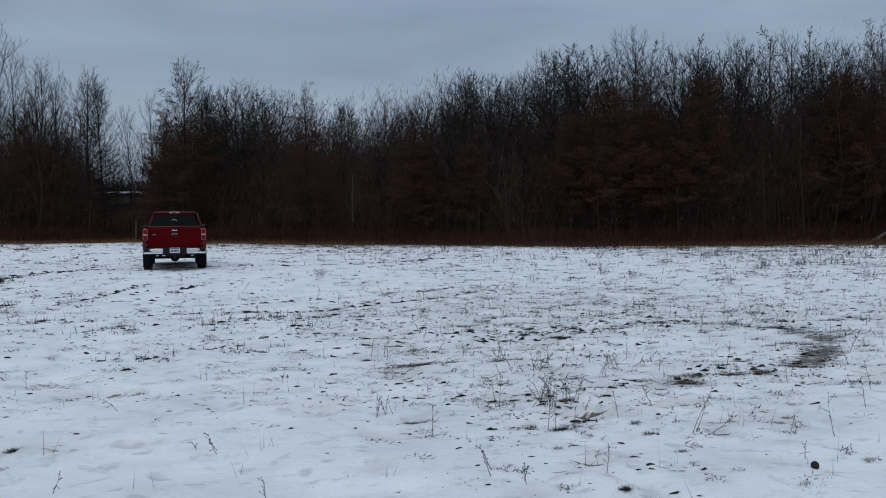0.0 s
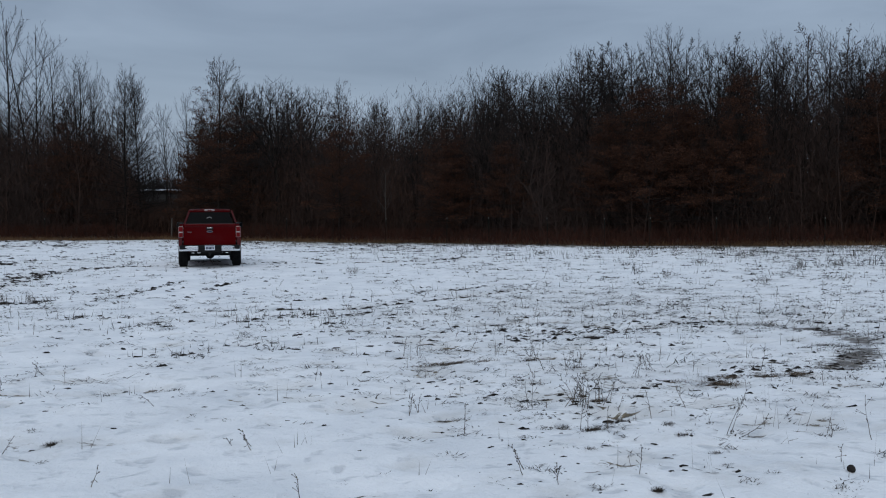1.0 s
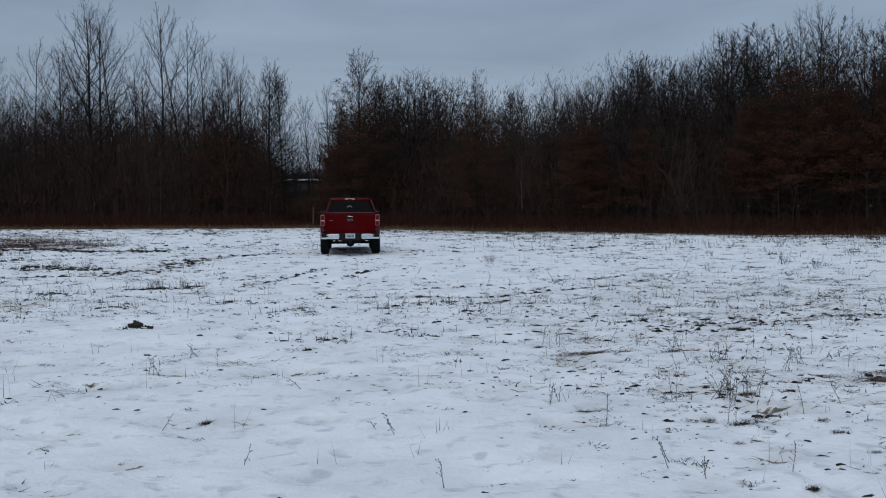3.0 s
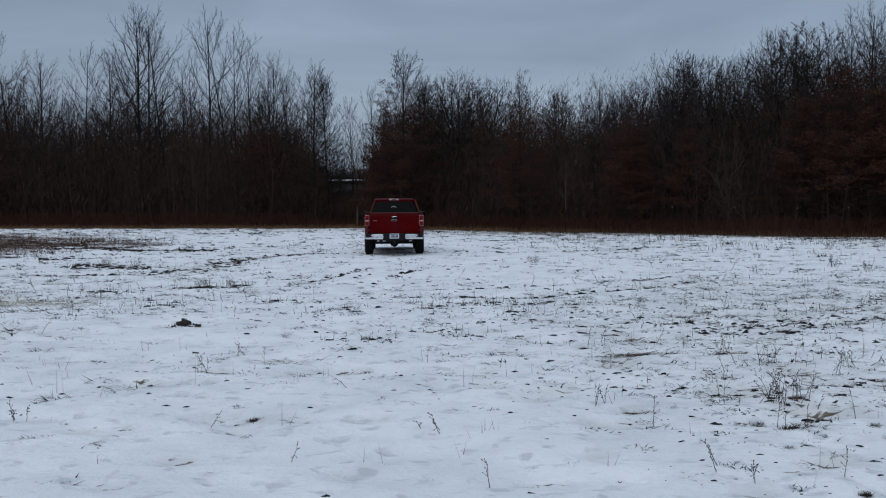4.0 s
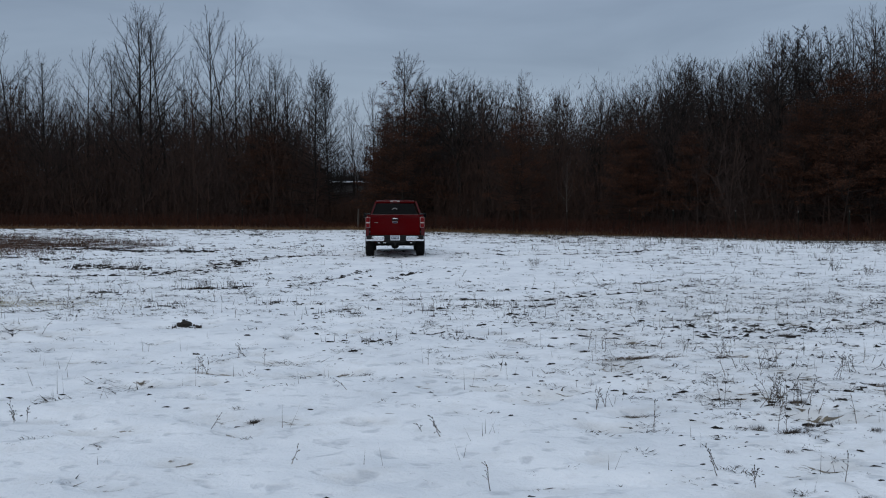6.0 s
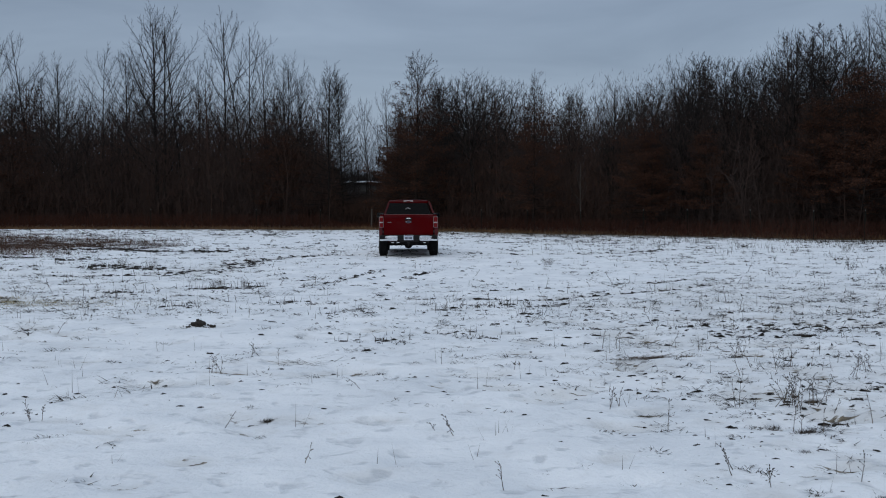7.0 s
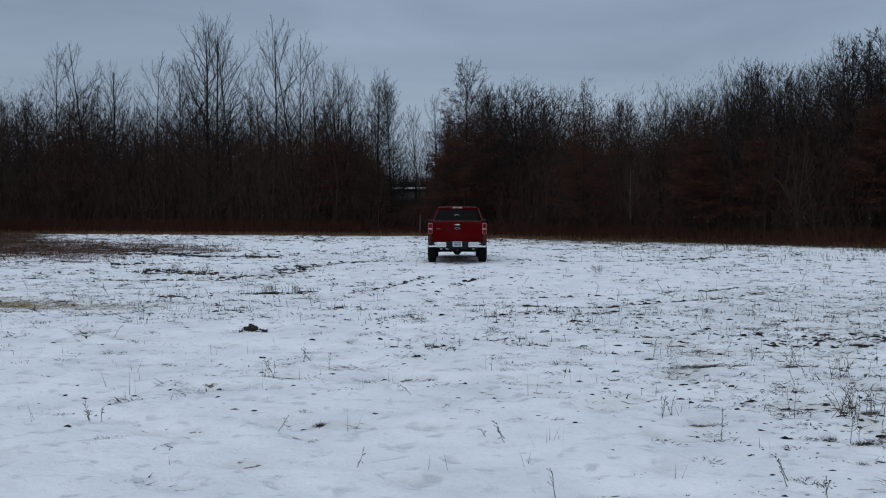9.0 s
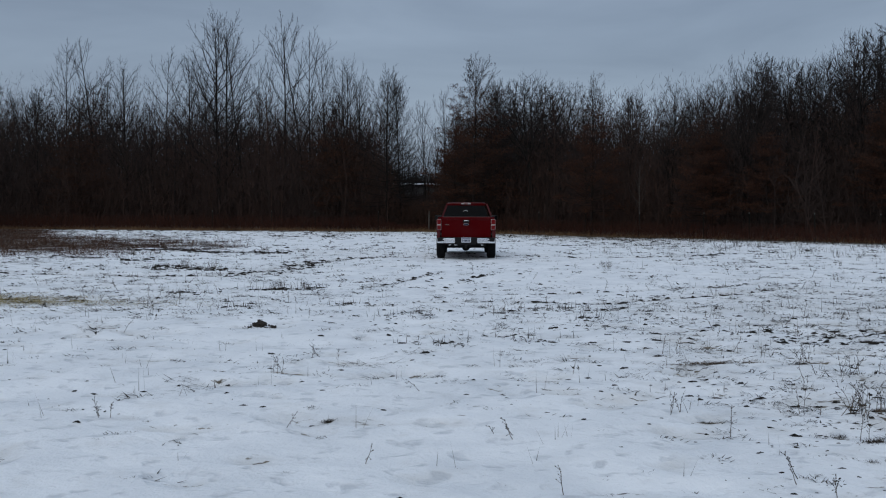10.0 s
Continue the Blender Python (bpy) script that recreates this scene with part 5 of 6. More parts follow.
    bmesh.ops.create_uvsphere(bm, u_segments=12, v_segments=8, radius=0.032, matrix=Matrix.Translation((0, -1.45, 0.46)))
    part("tow_ball", bm, PLASTIC, hitch)
    # glasshouse: roof, pillars, panes
    roof_z, belt = 1.895, 1.25
    roof = brick_of(-0.70, 0.70, 1.24, 2.62, 1.84, 1.90, 0.045, 3)
    slice_by(roof, 0, (-0.4, 0, 0.4))
    slice_by(roof, 1, (1.6, 2.0, 2.4))
    for v in roof.verts:
        v.co.z += 0.025 * (1 - (v.co.x / 0.7) ** 2) - 0.03 * max(0, (v.co.y - 2.2) / 0.42) ** 2
        v.co.x *= 1 - 0.05 * max(0, (v.co.y - 2.2) / 0.42)
    part("roof", roof, PAINT, truck, smooth=False)
    for s in (-1, 1):
        def at(y, z, inset=0.0):
            f = (z - belt) / (1.86 - belt)
            return (s * (0.935 - 0.225 * f - inset), y, z)
        part("front_pillar", slab([at(3.18, belt), at(3.06, belt), at(2.50, 1.86), at(2.62, 1.86)], 0.05), PAINT, truck)
        part("rear_pillar", slab([at(1.42, belt), at(1.13, belt), at(1.24, 1.86), at(1.44, 1.86)], 0.06), PAINT, truck)
        part("door_pillar", slab([at(2.03, belt), at(1.95, belt), at(1.95, 1.84), at(2.03, 1.84)], 0.04), PLASTIC, truck)
        part("roof_rail", slab([at(2.55, 1.80), at(1.40, 1.80), at(1.40, 1.865), at(2.55, 1.865)], 0.04), PAINT, truck)
        part("door_window", slab([at(3.06, belt, 0.012), at(2.03, belt, 0.012), at(2.03, 1.81, 0.012), at(2.53, 1.81, 0.012)], 0.006), GLASS, truck, "tinted front door window")
        part("quarter_window", slab([at(1.95, belt, 0.012), at(1.42, belt, 0.012), at(1.44, 1.81, 0.012), at(1.95, 1.81, 0.012)], 0.006), GLASS, truck, "dark tinted rear door window")
        # door seams, handle, mirror, badges
        part("door_seam", brick_of(s * 0.984 - 0.004, s * 0.984 + 0.004, 1.925, 1.935, 0.48, 1.22, 0.0), PLASTIC, truck)
        part("door_seam", brick_of(s * 0.984 - 0.004, s * 0.984 + 0.004, 3.035, 3.045, 0.48, 1.22, 0.0), PLASTIC, truck)
        part("door_handle", brick_of(s * 0.985 - 0.03, s * 0.985 + 0.03, 1.98, 2.18, 1.10, 1.135, 0.012), CHROME, truck, "chrome door handle")
        part("side_badge", brick_of(s * 0.982 - 0.006, s * 0.982 + 0.006, 2.86, 3.02, 0.77, 0.79, 0.002), CHROME, truck)
        part("fender_badge", brick_of(s * 0.955 - 0.012, s * 0.955 + 0.012, 3.2, 3.45, 1.10, 1.125, 0.003), CHROME, truck)
        mirror = part("wing_mirror", brick_of(s * 1.07 - 0.10, s * 1.07 + 0.10, 2.72, 2.86, 1.26, 1.44, 0.035, 3), PLASTIC, truck, "black wing mirror")
        part("mirror_arm", rod(bmesh.new(), (s * 0.90, 2.82, 1.27), (s * 1.02, 2.80, 1.30), 0.03), PLASTIC, mirror)
        part("mirror_glass", slab([(s * 1.0, 2.735, 1.275), (s * 1.16, 2.69, 1.275), (s * 1.16, 2.69, 1.425), (s * 1.0, 2.735, 1.425)], 0.012), MIRROR, mirror)
        # running board
        board = rod(bmesh.new(), (s * 0.98, 1.05, 0.36), (s * 0.98, 3.05, 0.36), 0.045, 12)
        part("running_board", board, CHROME, truck, "bright tubular running board")
        part("board_tread", brick_of(s * 0.98 - 0.04, s * 0.98 + 0.04, 1.5, 2.7, 0.398, 0.41, 0.003), PLASTIC, truck)
        # headlamp, fog lamp
        lamp = part("headlight", brick_of(s * 0.72 - 0.14, s * 0.72 + 0.14, 4.22, 4.41, 0.84, 1.06, 0.03), CLEAR, truck, "large clear headlight")
        part("indicator", brick_of(s * 0.885 - 0.045, s * 0.885 + 0.045, 4.10, 4.33, 0.90, 1.05, 0.02), AMBER, lamp)
        part("reflector", brick_of(s * 0.72 - 0.10, s * 0.72 + 0.10, 4.20, 4.36, 0.88, 1.02, 0.01), CHROME, lamp)
        part("fog_light", rod(bmesh.new(), (s * 0.66, 4.47, 0.58), (s * 0.66, 4.54, 0.58), 0.055, 16), PLASTIC, truck)
    part("windscreen", slab([(-0.88, 3.16, belt), (0.88, 3.16, belt), (0.66, 2.60, 1.86), (-0.66, 2.60, 1.86)], 0.006), GLASS, truck, "windscreen")
    back_glass = part("rear_window", slab([(0.84, 1.145, 1.30), (-0.84, 1.145, 1.30), (-0.645, 1.235, 1.815), (0.645, 1.235, 1.815)], 0.006), GLASS, truck, "dark tinted rear window")
    part("rear_header", brick_of(-0.69, 0.69, 1.215, 1.275, 1.805, 1.88, 0.012), PAINT, truck)
    part("rear_sill", brick_of(-0.92, 0.92, 1.11, 1.17, 1.22, 1.305, 0.012), PAINT, truck)
    bm = bmesh.new()
    for k in range(7):
        a = k / 6
        z = 1.60 + 0.035 * math.sin(a * 3.1)
        rod(bm, (-0.10 + 0.15 * a, 1.178 - 0.004 + (z - 1.58) * 0.17, z), (-0.08 + 0.15 * a, 1.178 - 0.004 + (z - 1.575) * 0.17, z - 0.005), 0.011, 6)
    part("sticker", bm, DECAL, back_glass, "small pale sticker")
    top = part("high_brake_light", brick_of(-0.17, 0.17, 1.20, 1.25, 1.845, 1.90, 0.012), WHITE_LENS, truck, "high brake light with a red centre")
    part("red_lens", brick_of(-0.07, 0.07, 1.192, 1.21, 1.855, 1.888, 0.006), RED_LENS, top)
    # inside: bench backs with headrests, dash
    for y, hgt in ((1.36, 1.42), (2.3, 1.46)):
        for s in (-1, 1):
            seat = part("seat", brick_of(s * 0.42 - 0.30, s * 0.42 + 0.30, y - 0.06, y + 0.08, 1.0, hgt, 0.04), CLOTH, truck, "dark seat back")
            part("headrest", brick_of(s * 0.42 - 0.13, s * 0.42 + 0.13, y - 0.05, y + 0.06, hgt + 0.02, hgt + 0.20, 0.04), CLOTH, seat)
    part("dashboard", brick_of(-0.85, 0.85, 2.85, 3.12, 1.22, 1.30, 0.03), PLASTIC, truck)
    # front: grille, bumper
    grille = part("grille", block(block(brick_of(-0.56, 0.56, 4.33, 4.44, 0.76, 0.80, 0.01), -0.56, 0.56, 4.33, 4.44, 1.08, 1.14, 0.012), -0.5, 0.5, 4.40, 4.435, 0.925, 0.985, 0.01), CHROME, truck, "chrome grille")
    for s in (-1, 1):
        part("grille_post", brick_of(s * 0.53 - 0.035, s * 0.53 + 0.035, 4.33, 4.44, 0.78, 1.10, 0.01), CHROME, grille)
    for k in (0.84, 0.885, 1.02, 1.055):
        part("grille_bar", brick_of(-0.49, 0.49, 4.38, 4.42, k, k + 0.02, 0.004), CHROME, grille)
    part("grille_backing", brick_of(-0.50, 0.50, 4.36, 4.405, 0.79, 1.09, 0.0), PLASTIC, grille)
    bm = bmesh.new()
    bmesh.ops.create_uvsphere(bm, u_segments=20, v_segments=10, radius=1, matrix=Matrix.Translation((0, 4.44, 0.955)) @ Matrix.Diagonal((0.115, 0.016, 0.045, 1)))
    part("emblem", bm, PLATE_BLUE, grille, "plain oval emblem", True)
    front = brick_of(-0.97, 0.97, 4.22, 4.53, 0.50, 0.72, 0.05, 3)
    for v in front.verts:
        v.co.y -= 0.16 * (abs(v.co.x) / 0.97) ** 3
    fb = part("front_bumper", front, CHROME, truck, "chrome front bumper")
    part("air_dam", brick_of(-0.86, 0.86, 4.15, 4.46, 0.34, 0.50, 0.04), PLASTIC, fb)
    part("number_plate", brick_of(-0.155, 0.155, 4.525, 4.545, 0.54, 0.70, 0.004), PLATE, fb, "white front plate")
    # underside: rails, axle, spare wheel, tailpipe
    bm = brick_of(-0.50, -0.40, -1.05, 4.1, 0.46, 0.58, 0.0)
    block(bm, 0.40, 0.50, -1.05, 4.1, 0.46, 0.58)
    block(bm, -0.85, 0.85, 1.15, 4.2, 0.42, 0.60)
    part("chassis", bm, PLASTIC, truck)
    bm = rod(bmesh.new(), (-0.8, 0, 0.385), (0.8, 0, 0.385), 0.045, 10)
    bmesh.ops.create_uvsphere(bm, u_segments=14, v_segments=8, radius=0.15, matrix=Matrix.Translation((0.0, 0, 0.385)))
    part("rear_axle", bm, PLASTIC, truck)
    bm = ring(bmesh.new(), 0.36, 0.2, 0, 0.15)
    bmesh.ops.rotate(bm, cent=(0, 0, 0), matrix=Matrix.Rotation(radians(90), 3, "Y"), verts=bm.verts)
    bmesh.ops.translate(bm, vec=(0.05, -0.68, 0.53), verts=bm.verts)
    part("spare_tyre", bm, TYRE, truck)
    part("tailpipe", rod(bmesh.new(), (0.62, -1.0, 0.45), (0.66, -0.3, 0.47), 0.04), PLASTIC, truck)
    for s in (-1, 1):
        for y in (0, 3.68):
            part("wheel_well", brick_of(s * 0.62 - 0.02, s * 0.62 + 0.02, y - 0.46, y + 0.46, 0.42, 0.92, 0.0), PLASTIC, truck)
            wheel(truck, s * 0.865, y, s, "wheel with a black tyre and bright rim")
    truck.matrix_basis = m
    return truck


TRUCK_AT = (-1.70, 33.2)
pickup(pose(*TRUCK_AT, lie(*TRUCK_AT) - 0.015, 0, 0, 3.0))

# ---- single things on the field ----
def tussock(seed, wide, tall, straw=0.0):
    """Crumbs of soil and matted roots under a mop of withered blades."""
    r = np.random.default_rng(seed)
    root = tagged(new("grass_tussock"), "dark withered grass tussock on a muddy base in the snow", "tussock", group="tussocks in the field")
    bm = bmesh.new()
    for k in range(7 if not straw else 3):
        x, y = r.normal(0, wide * 0.17), r.normal(0, wide * 0.10)
        bmesh.ops.create_icosphere(bm, subdivisions=2, radius=wide * (r.uniform(0.03, 0.075) if straw else r.uniform(0.05, 0.13)), matrix=pose(x, y, 0, 0, 0, r.uniform(0, 90)) @ Matrix.Diagonal((1.5, 1.0, 0.25 if straw else 0.5, 1)))
    for v in bm.verts:
        v.co += Vector((noise.noise(v.co * 26), noise.noise(v.co * 26 + Vector((5, 0, 0))), noise.noise(v.co * 26 + Vector((0, 5, 0))))) * 0.02
    tagged(part("base", bm, STRAW if straw else SOIL, root), "crumbs of wet soil", kind="stuff")
    n = 1000 if straw else 380
    heart = r.normal(0, 1, (5, 2)) * np.array([wide * 0.26, wide * 0.15])
    own = heart[r.integers(0, 5, n)] + r.normal(0, 1, (n, 2)) * wide * (0.13 if straw else 0.11)
    x, y = own[:, 0], own[:, 1] * 0.8
    az = r.uniform(0, 6.283, n)
    ln = tall * r.uniform(0.5, 2.3, n)
    up = r.random(n) ** (2.6 if straw else 2.2)
    tip = np.stack([x + np.cos(az) * ln * (1 - 0.5 * up), y + np.sin(az) * ln * (1 - 0.5 * up), 0.006 + tall * (0.7 if straw else 0.95) * up], 1)
    ac = az + r.uniform(1.0, 2.1, n)
    w = np.stack([np.cos(ac), np.sin(ac), np.zeros(n)], 1) * (0.0042 if straw else 0.0034)
    base = np.stack([x, y, np.full(n, -0.004)], 1)
    v = np.stack([base - w, base + w, tip], 1).reshape(-1, 3)
    tagged(hang("withered_grass", mesh_of("withered_grass", v, np.arange(3 * n).reshape(-1, 3), STRAW if straw else TUFT), root, "withered grass blades"), kind="stuff")
    return root


TUFT = noisy("tussock_grass", [(0.2, (0.018, 0.015, 0.013)), (0.5, (0.042, 0.033, 0.026)), (0.8, (0.10, 0.078, 0.058))], 6.0, 0.9, island=0.6, Specular_IOR_Level=0.15)
STRAW = noisy("matted_straw", [(0.3, (0.03, 0.021, 0.014)), (0.55, (0.085, 0.058, 0.036)), (0.8, (0.19, 0.135, 0.08))], 16.0, 0.9, relief=0.8, depth=0.02, stretch=(0.5, 1.5, 1))
TUSSOCKS = [
    (2.52, 7.77, 0.30), (3.06, 7.71, 0.24), (2.72, 7.37, 0.36), (3.34, 7.42, 0.20), (3.36, 7.09, 0.20), (3.32, 6.57, 0.30), (3.60, 10.4, 0.32), (3.21, 10.98, 0.34),
    (3.21, 6.14, 0.28), (2.18, 5.74, 0.22), (2.49, 5.67, 0.26), (2.64, 5.41, 0.24), (2.48, 6.79, 0.22), (-3.06, 17.2, 0.34), (-4.9, 16.96, 0.46), (-2.07, 16.08, 0.3),
    (-3.91, 17.6, 0.34), (-1.61, 16.4, 0.3), (-1.21, 11.8, 0.22), (-1.24, 10.3, 0.18), (-5.72, 15.2, 0.42), (-3.08, 7.75, 0.20), (-1.54, 7.97, 0.24),
]
TUSSOCKS_FAR = [
    (0.85, 17.1, 0.40), (1.13, 15.6, 0.52), (-0.36, 16.4, 0.40), (0.38, 16.9, 0.36), (1.97, 17.2, 0.44), (1.5, 16.4, 0.40), (1.73, 11.4, 0.34), (2.09, 10.8, 0.34), (1.15, 10.1, 0.2),
    (4.65, 12.7, 0.46), (4.44, 10.4, 0.3), (4.52, 5.95, 0.42), (3.69, 5.53, 0.22), (0.46, 8.1, 0.20), (-12.4, 37.6, 1.1), (-11.4, 37.7, 0.9), (-10.2, 36.8, 0.8), (-9.3, 36.9, 1.1),
    (-8.7, 26.7, 0.9), (-5.2, 20.5, 0.9), (-4.6, 20.9, 0.6),
    (0.02, 16.2, 0.34), (0.37, 16.87, 0.36), (1.85, 17.26, 0.3), (-2.98, 17.45, 0.3), (-4.94, 17.33, 0.36), (-3.93, 15.59, 0.34), (0.46, 12.73, 0.26), (-0.14, 13.26, 0.22), (0.21, 13.41, 0.24),
    (-1.07, 12.63, 0.26), (-0.72, 12.33, 0.3), (-0.19, 11.67, 0.24), (-7.07, 19.57, 0.5), (-9.9, 26.3, 1.0), (-7.8, 25.7, 0.7),
]
made = [tussock(900 + k, 0.3, 0.06) for k in range(5)]
for k, (x, y, w) in enumerate(TUSSOCKS + TUSSOCKS_FAR):
    w *= 0.85
    place = pose(x, y, lie(x, y) - 0.008, 0, 0, (k * 47) % 50 - 25) @ Matrix.Diagonal((w / 0.38 * (0.8 + 0.35 * (k % 3)), w / 0.36, 0.5 + 0.8 * w, 1))
    if k < 5:
        made[k].matrix_basis = place
    else:
        copy_thing(made[k % 5], place)

# mats of brown straw laid bare by the snow
mats = []
for k, (x, y, w) in enumerate([(4.71, 9.28, 0.52), (4.24, 9.46, 0.36), (5.39, 9.45, 0.45), (2.37, 11.1, 0.5), (3.14, 8.62, 0.22)]):
    place = pose(x, y, lie(x, y), 0, 0, k * 9 - 12)
    if not mats:
        mats.append(tussock(950, 0.5, 0.045, 1))
        tagged(mats[0], "mat of brown straw lying bare among the snow", "straw", "straw mats in the field")
        mats[0].name = "straw_mat"
        mats[0].matrix_basis = place @ Matrix.Diagonal((w / 0.35, w / 0.5, 0.8, 1))
    else:
        copy_thing(mats[0], place @ Matrix.Diagonal((w / 0.35, w / 0.5, 0.8, 1)))


def standing_weed(seed, tall, stems, wide, x, y, lean=0.0, stout=1.15, label="dry branching weed with small seed heads in the snow"):
    r = np.random.default_rng(seed)
    a, b, ra, rb = weed(r, tall, stems, wide)
    big = ra > 0.0029
    root = tagged(new("dry_weed"), label, "weed", group="weeds in the field")
    hang("stem", mesh_of("stem", *tubes(a[~big], b[~big], ra[~big] * stout, rb[~big] * stout, 4), STALK), root)["kind"] = "stuff"
    tagged(hang("seed_head", mesh_of("seed_head", *tubes(a[big], b[big], ra[big] * 1.3, rb[big] * 1.3, 5), DEAD), root, "small dark seed heads"), kind="stuff")
    root.matrix_basis = pose(x, y, lie(x, y), 0, lean, seed * 37 % 360 if not lean else 0)
    return root


standing_weed(1, 0.29, 14, 0.26, 2.93, 8.46, stout=1.35, label="bushy clump of dry weeds with seed heads")
standing_weed(2, 0.30, 5, 0.22, 3.14, 8.47)
for k, (x, y, tall, stems, lean) in enumerate([
        (2.02, 6.03, 0.17, 2, 0), (2.53, 5.98, 0.20, 1, 14), (3.76, 7.05, 0.44, 2, 24), (3.9, 7.12, 0.24, 1, 20), (1.75, 6.29, 0.24, 2, -18), (2.40, 8.39, 0.32, 2, 0), (4.01, 9.8, 0.30, 2, 0),
        (4.32, 10.1, 0.22, 4, 0), (-2.52, 10.05, 0.24, 4, 0), (-0.92, 9.05, 0.22, 1, -38), (-2.35, 11.0, 0.20, 2, 0), (-1.99, 10.6, 0.2, 1, 0), (-3.57, 7.82, 0.15, 4, 0), (-0.06, 7.34, 0.17, 3, -25),
        (1.39, 8.27, 0.2, 4, 0), (1.68, 7.61, 0.36, 1, 6), (3.6, 10.42, 0.24, 5, 0), (3.2, 11.0, 0.26, 4, 0), (2.72, 7.4, 0.22, 3, 0)]):
    standing_weed(10 + k, tall, stems, 0.22, x, y, lean)


# dark bushy weeds further out
for k, (x, y, tall) in enumerate([
        (17.84, 33.5, 0.5), (24.2, 35.3, 0.5), (23.7, 32.2, 0.5), (15.8, 21.2, 0.45), (16.2, 26.9, 0.35), (14.3, 29.7, 0.35), (12.3, 21.9, 0.3), (14.6, 36.4, 0.45), (18.4, 28.1, 0.4),
        (10.9, 24.7, 0.35), (-8.6, 26.6, 0.45), (-9.6, 27.2, 0.4), (-5.2, 20.6, 0.35), (-4.7, 20.9, 0.3), (-11.9, 37.4, 0.5), (-9.7, 36.8, 0.5), (-13.5, 41.0, 0.5), (2.6, 27.5, 0.35)]):
    standing_weed(60 + k, tall * 0.7, 18, 0.35, x, y, label="dark bushy clump of dry weeds in the snow")


def soil_heap(x, y):
    """Dug-up heap of wet dark soil with crumbs round it."""
    r = random.Random(5)
    root = tagged(new("soil_heap"), "heap of wet dark soil on the snow", "soil")
    bm = bmesh.new()
    for k in range(40):
        far = r.random() ** 0.8
        a = r.uniform(0, 6.28)
        s = r.uniform(0.018, 0.055) * (1.25 - 0.75 * far)
        px, py = math.cos(a) * far * 0.30, math.sin(a) * far * 0.17
        bmesh.ops.create_icosphere(bm, subdivisions=1, radius=s, matrix=pose(px, py, max(0, 0.085 * (1 - far * 1.5)), r.uniform(0, 90), r.uniform(0, 90), 0) @ Matrix.Diagonal((1.3, 1, 0.8, 1)))
    for v in bm.verts:
        v.co += Vector((noise.noise(v.co * 30), noise.noise(v.co * 30 + Vector((9, 0, 0))), noise.noise(v.co * 30 + Vector((0, 9, 0))))) * 0.012
    tagged(part("soil", bm, SOIL, root), kind="stuff")
    root.matrix_basis = pose(x, y, lie(x, y)) @ Matrix.Scale(0.8, 4)


soil_heap(-3.82, 14.12)


def stone(x, y):
    bm = bmesh.new()
    bmesh.ops.create_icosphere(bm, subdivisions=3, radius=0.028)
    for v in bm.verts:
        v.co *= 1 + 0.16 * noise.noise(v.co * 40)
    me = bpy.data.meshes.new("seed_ball")
    bm.to_mesh(me)
    bm.free()
    me.materials.append(CLOD)
    ob = tagged(new("seed_ball", me), "round dark seed ball fallen on the snow", "seed ball")
    ob.matrix_basis = pose(x, y, lie(x, y) + 0.022)


stone(3.98, 5.82)


# ---- fence along the woods ----
POST = noisy("weathered_post", [(0.3, (0.045, 0.039, 0.033)), (0.7, (0.10, 0.088, 0.075))], 5.0, 0.9, relief=0.4, stretch=(1, 1, 0.2))
STEEL_GREEN = material("green_steel", (0.008, 0.011, 0.009), 0.85, Specular_IOR_Level=0.15)
CAP_WHITE = material("white_post_tip", (0.075, 0.075, 0.072), 0.6)


def steel_post():
    root = tagged(new("fence_post"), "slim dark steel fence post with a white tip", "fence post", group="fence posts along the woods")
    bm = bmesh.new()
    block(bm, -0.022, 0.022, -0.004, 0.004, -0.1, 1.42)
    block(bm, -0.004, 0.004, -0.004, 0.03, -0.1, 1.42)
    part("shaft", bm, STEEL_GREEN, root)
    part("tip", block(brick_of(-0.024, 0.024, -0.006, 0.006, 1.42, 1.50, 0.0), -0.006, 0.006, 0.0, 0.034, 1.42, 1.50), CAP_WHITE, root, "white painted tip")
    return root


first = None
for k in range(18):
    b = -17.8 + 3.15 * k + 0.35 * math.sin(k * 2.3)
    d = float(edge(70 * math.sin(radians(b)))) / math.cos(radians(b)) + 1.2
    x, y = d * math.sin(radians(b)), d * math.cos(radians(b))
    m = pose(x, y, lie(x, y), 1.5 * math.sin(k), 1.5 * math.cos(k * 1.7), 10 * k)
    if first is None:
        first = steel_post()
        first.matrix_basis = m
    else:
        copy_thing(first, m)


def wooden_post(x, y, tall):
    bm = bmesh.new()
    bmesh.ops.create_cone(bm, cap_ends=True, segments=9, radius1=0.07, radius2=0.055, depth=tall + 0.2, matrix=Matrix.Translation((0, 0, tall / 2 - 0.1)))
    for v in bm.verts:
        v.co += Vector((noise.noise(v.co * 5), noise.noise(v.co * 5 + Vector((3, 0, 0))), noise.noise(v.co * 9) * 2)) * 0.012
    me = bpy.data.meshes.new("wooden_post")
    bm.to_mesh(me)
    bm.free()
    me.materials.append(POST)
    ob = tagged(new("wooden_post", me), "weathered round wooden fence post at the field's edge", "fence post")
    ob.matrix_basis = pose(x, y, lie(x, y), 0, 1.5)


wooden_post(-6.38, 71.0, 1.5)


LOG_BARK = noisy("bare_log", [(0.3, (0.14, 0.13, 0.12)), (0.7, (0.32, 0.30, 0.27))], 5.0, 0.85, relief=0.4)


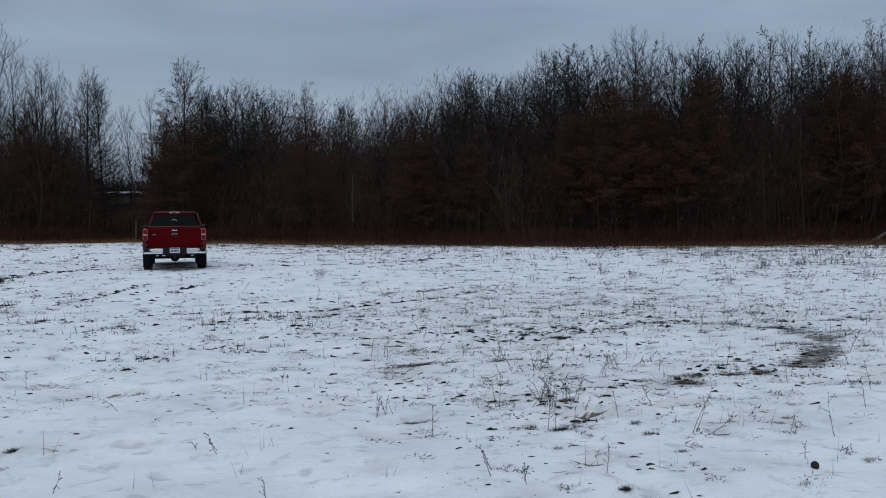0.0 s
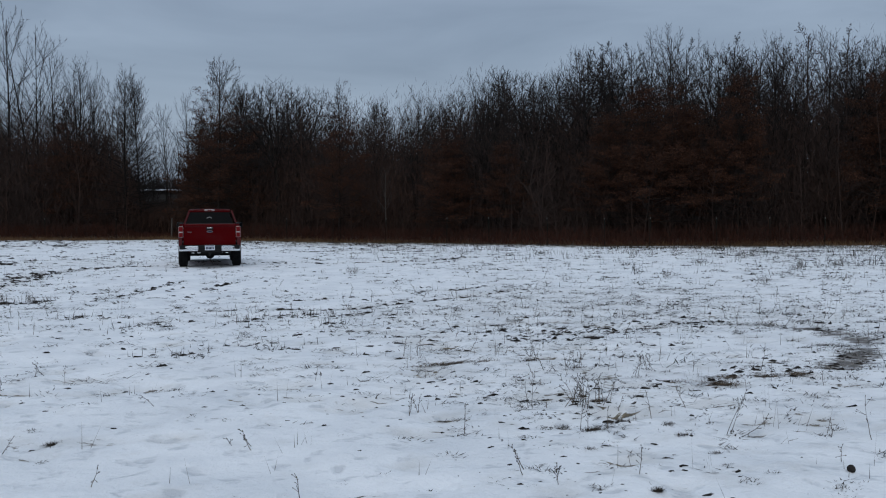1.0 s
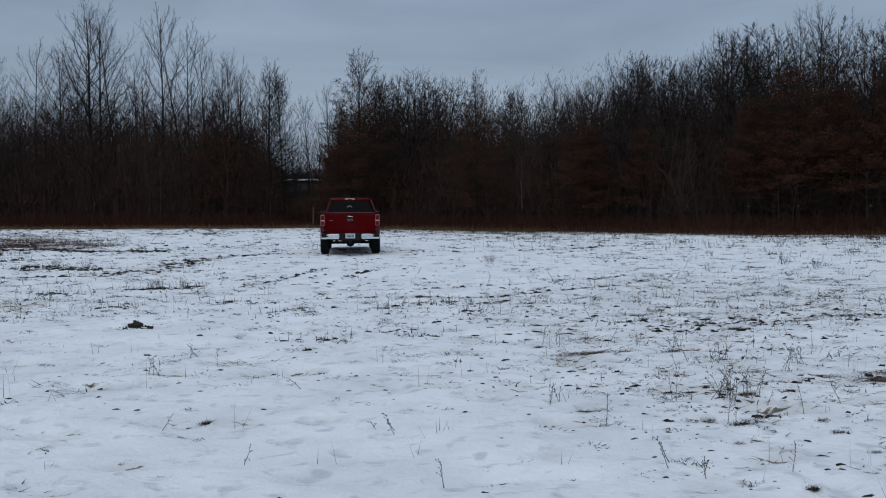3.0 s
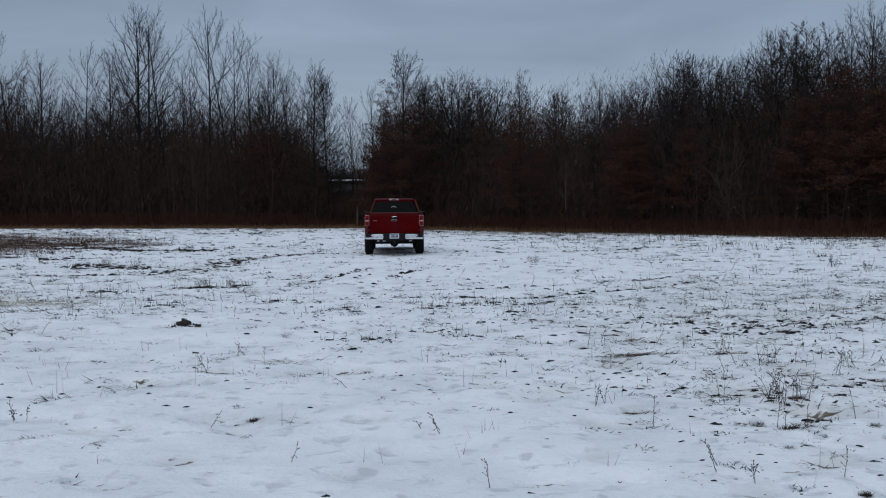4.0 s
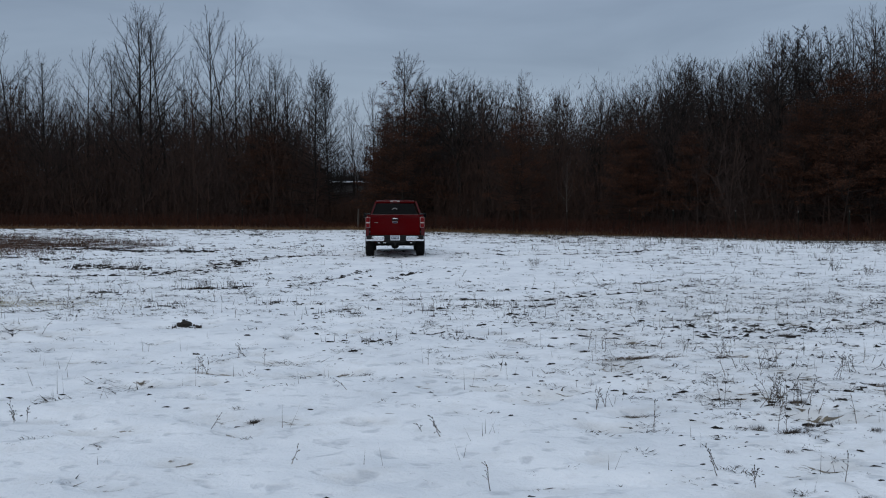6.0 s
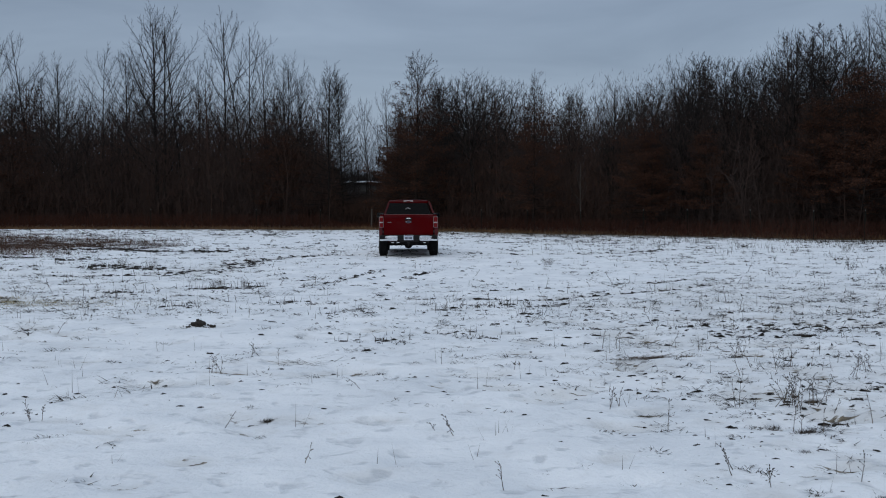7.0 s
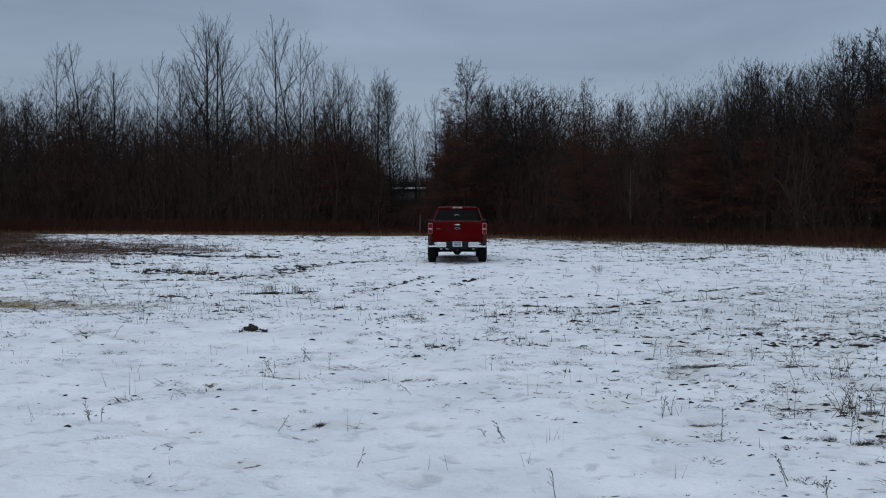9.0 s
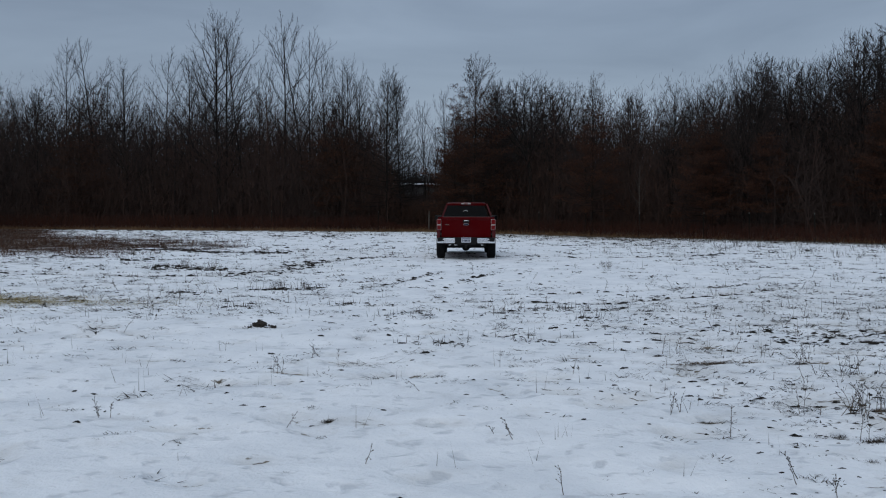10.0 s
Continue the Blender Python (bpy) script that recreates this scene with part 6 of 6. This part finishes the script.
def leaning_log():
    """A bare pale trunk leaning out of the scrub."""
    pts = [np.array((26.9, 37.9 + 8.2, -0.1)), np.array((29.0, 46.2, 0.9)), np.array((31.2, 46.6, 2.1)), np.array((33.0, 47.2, 3.2))]
    root = tagged(new("leaning_trunk"), "fallen pale trunk leaning out of the scrub", "fallen tree")
    hang("trunk", mesh_of("trunk", *tubes(pts[:-1], pts[1:], [0.11, 0.095, 0.08], [0.095, 0.08, 0.06], 8), LOG_BARK, True), root)
    tw = [(pts[2], pts[2] + np.array((0.3, 0.2, 1.0)), 0.03, 0.012), (pts[3], pts[3] + np.array((0.9, 0.1, 0.3)), 0.05, 0.012), (pts[1], pts[1] + np.array((0.2, -0.3, 0.7)), 0.025, 0.01)]
    hang("branches", mesh_of("branches", *tubes(*(list(v) for v in zip(*tw)), 5), LOG_BARK), root)
    shift = Matrix.Translation((34.6 - 26.9, 0.9, 0))
    root.matrix_basis = shift


leaning_log()


# ---- the farmhouse glimpsed through the gap ----
def farmhouse():
    wall_m = noisy("grey_siding", [(0.3, (0.030, 0.030, 0.032)), (0.7, (0.065, 0.064, 0.066))], 2.0, 0.8, stretch=(0.3, 0.3, 6))
    roof_m = noisy("snowy_roof", [(0.35, (0.10, 0.105, 0.115)), (0.6, (0.42, 0.44, 0.48))], 1.4, 0.8)
    dark_m = material("dark_pane", (0.02, 0.022, 0.026), 0.15)
    trim_m = material("pale_trim", (0.5, 0.5, 0.5), 0.6)
    root = tagged(new("farmhouse"), "low grey farmhouse with a snowy roof beyond the woods", "house")
    wall = part("wall", brick_of(-4.2, 4.2, -3, 3, -0.2, 4.55, 0.02), wall_m, root)
    prof = [(-3.5, 4.5), (0, 4.7), (3.5, 4.5), (3.5, 4.6), (0, 4.82), (-3.5, 4.6)]
    roof = part("roof", extrude_yz(prof, -4.5, 4.5), roof_m, root, "gabled roof under snow")
    part("chimney", brick_of(1.6, 2.1, -0.3, 0.3, 4.8, 5.75, 0.02), wall_m, roof)
    for x in (-3.0, -1.0, 2.6):
        win = part("window", block(block(block(brick_of(x - 0.5, x + 0.5, -3.08, -2.98, 1.2, 1.28, 0.0), x - 0.5, x + 0.5, -3.08, -2.98, 2.42, 2.5), x - 0.5, x - 0.42, -3.08, -2.98, 1.28, 2.42), x + 0.42, x + 0.5, -3.08, -2.98, 1.28, 2.42), trim_m, root)
        part("pane", brick_of(x - 0.42, x + 0.42, -3.04, -3.01, 1.28, 2.42, 0.0), dark_m, win)
    door = part("door", brick_of(0.5, 1.5, -3.06, -2.98, 0.0, 2.1, 0.01), trim_m, root)
    part("handle", brick_of(1.36, 1.42, -3.1, -3.05, 1.0, 1.06, 0.0), dark_m, door)
    root.matrix_basis = pose(-12.9, 121, 0.0, 0, 0, 6)


farmhouse()
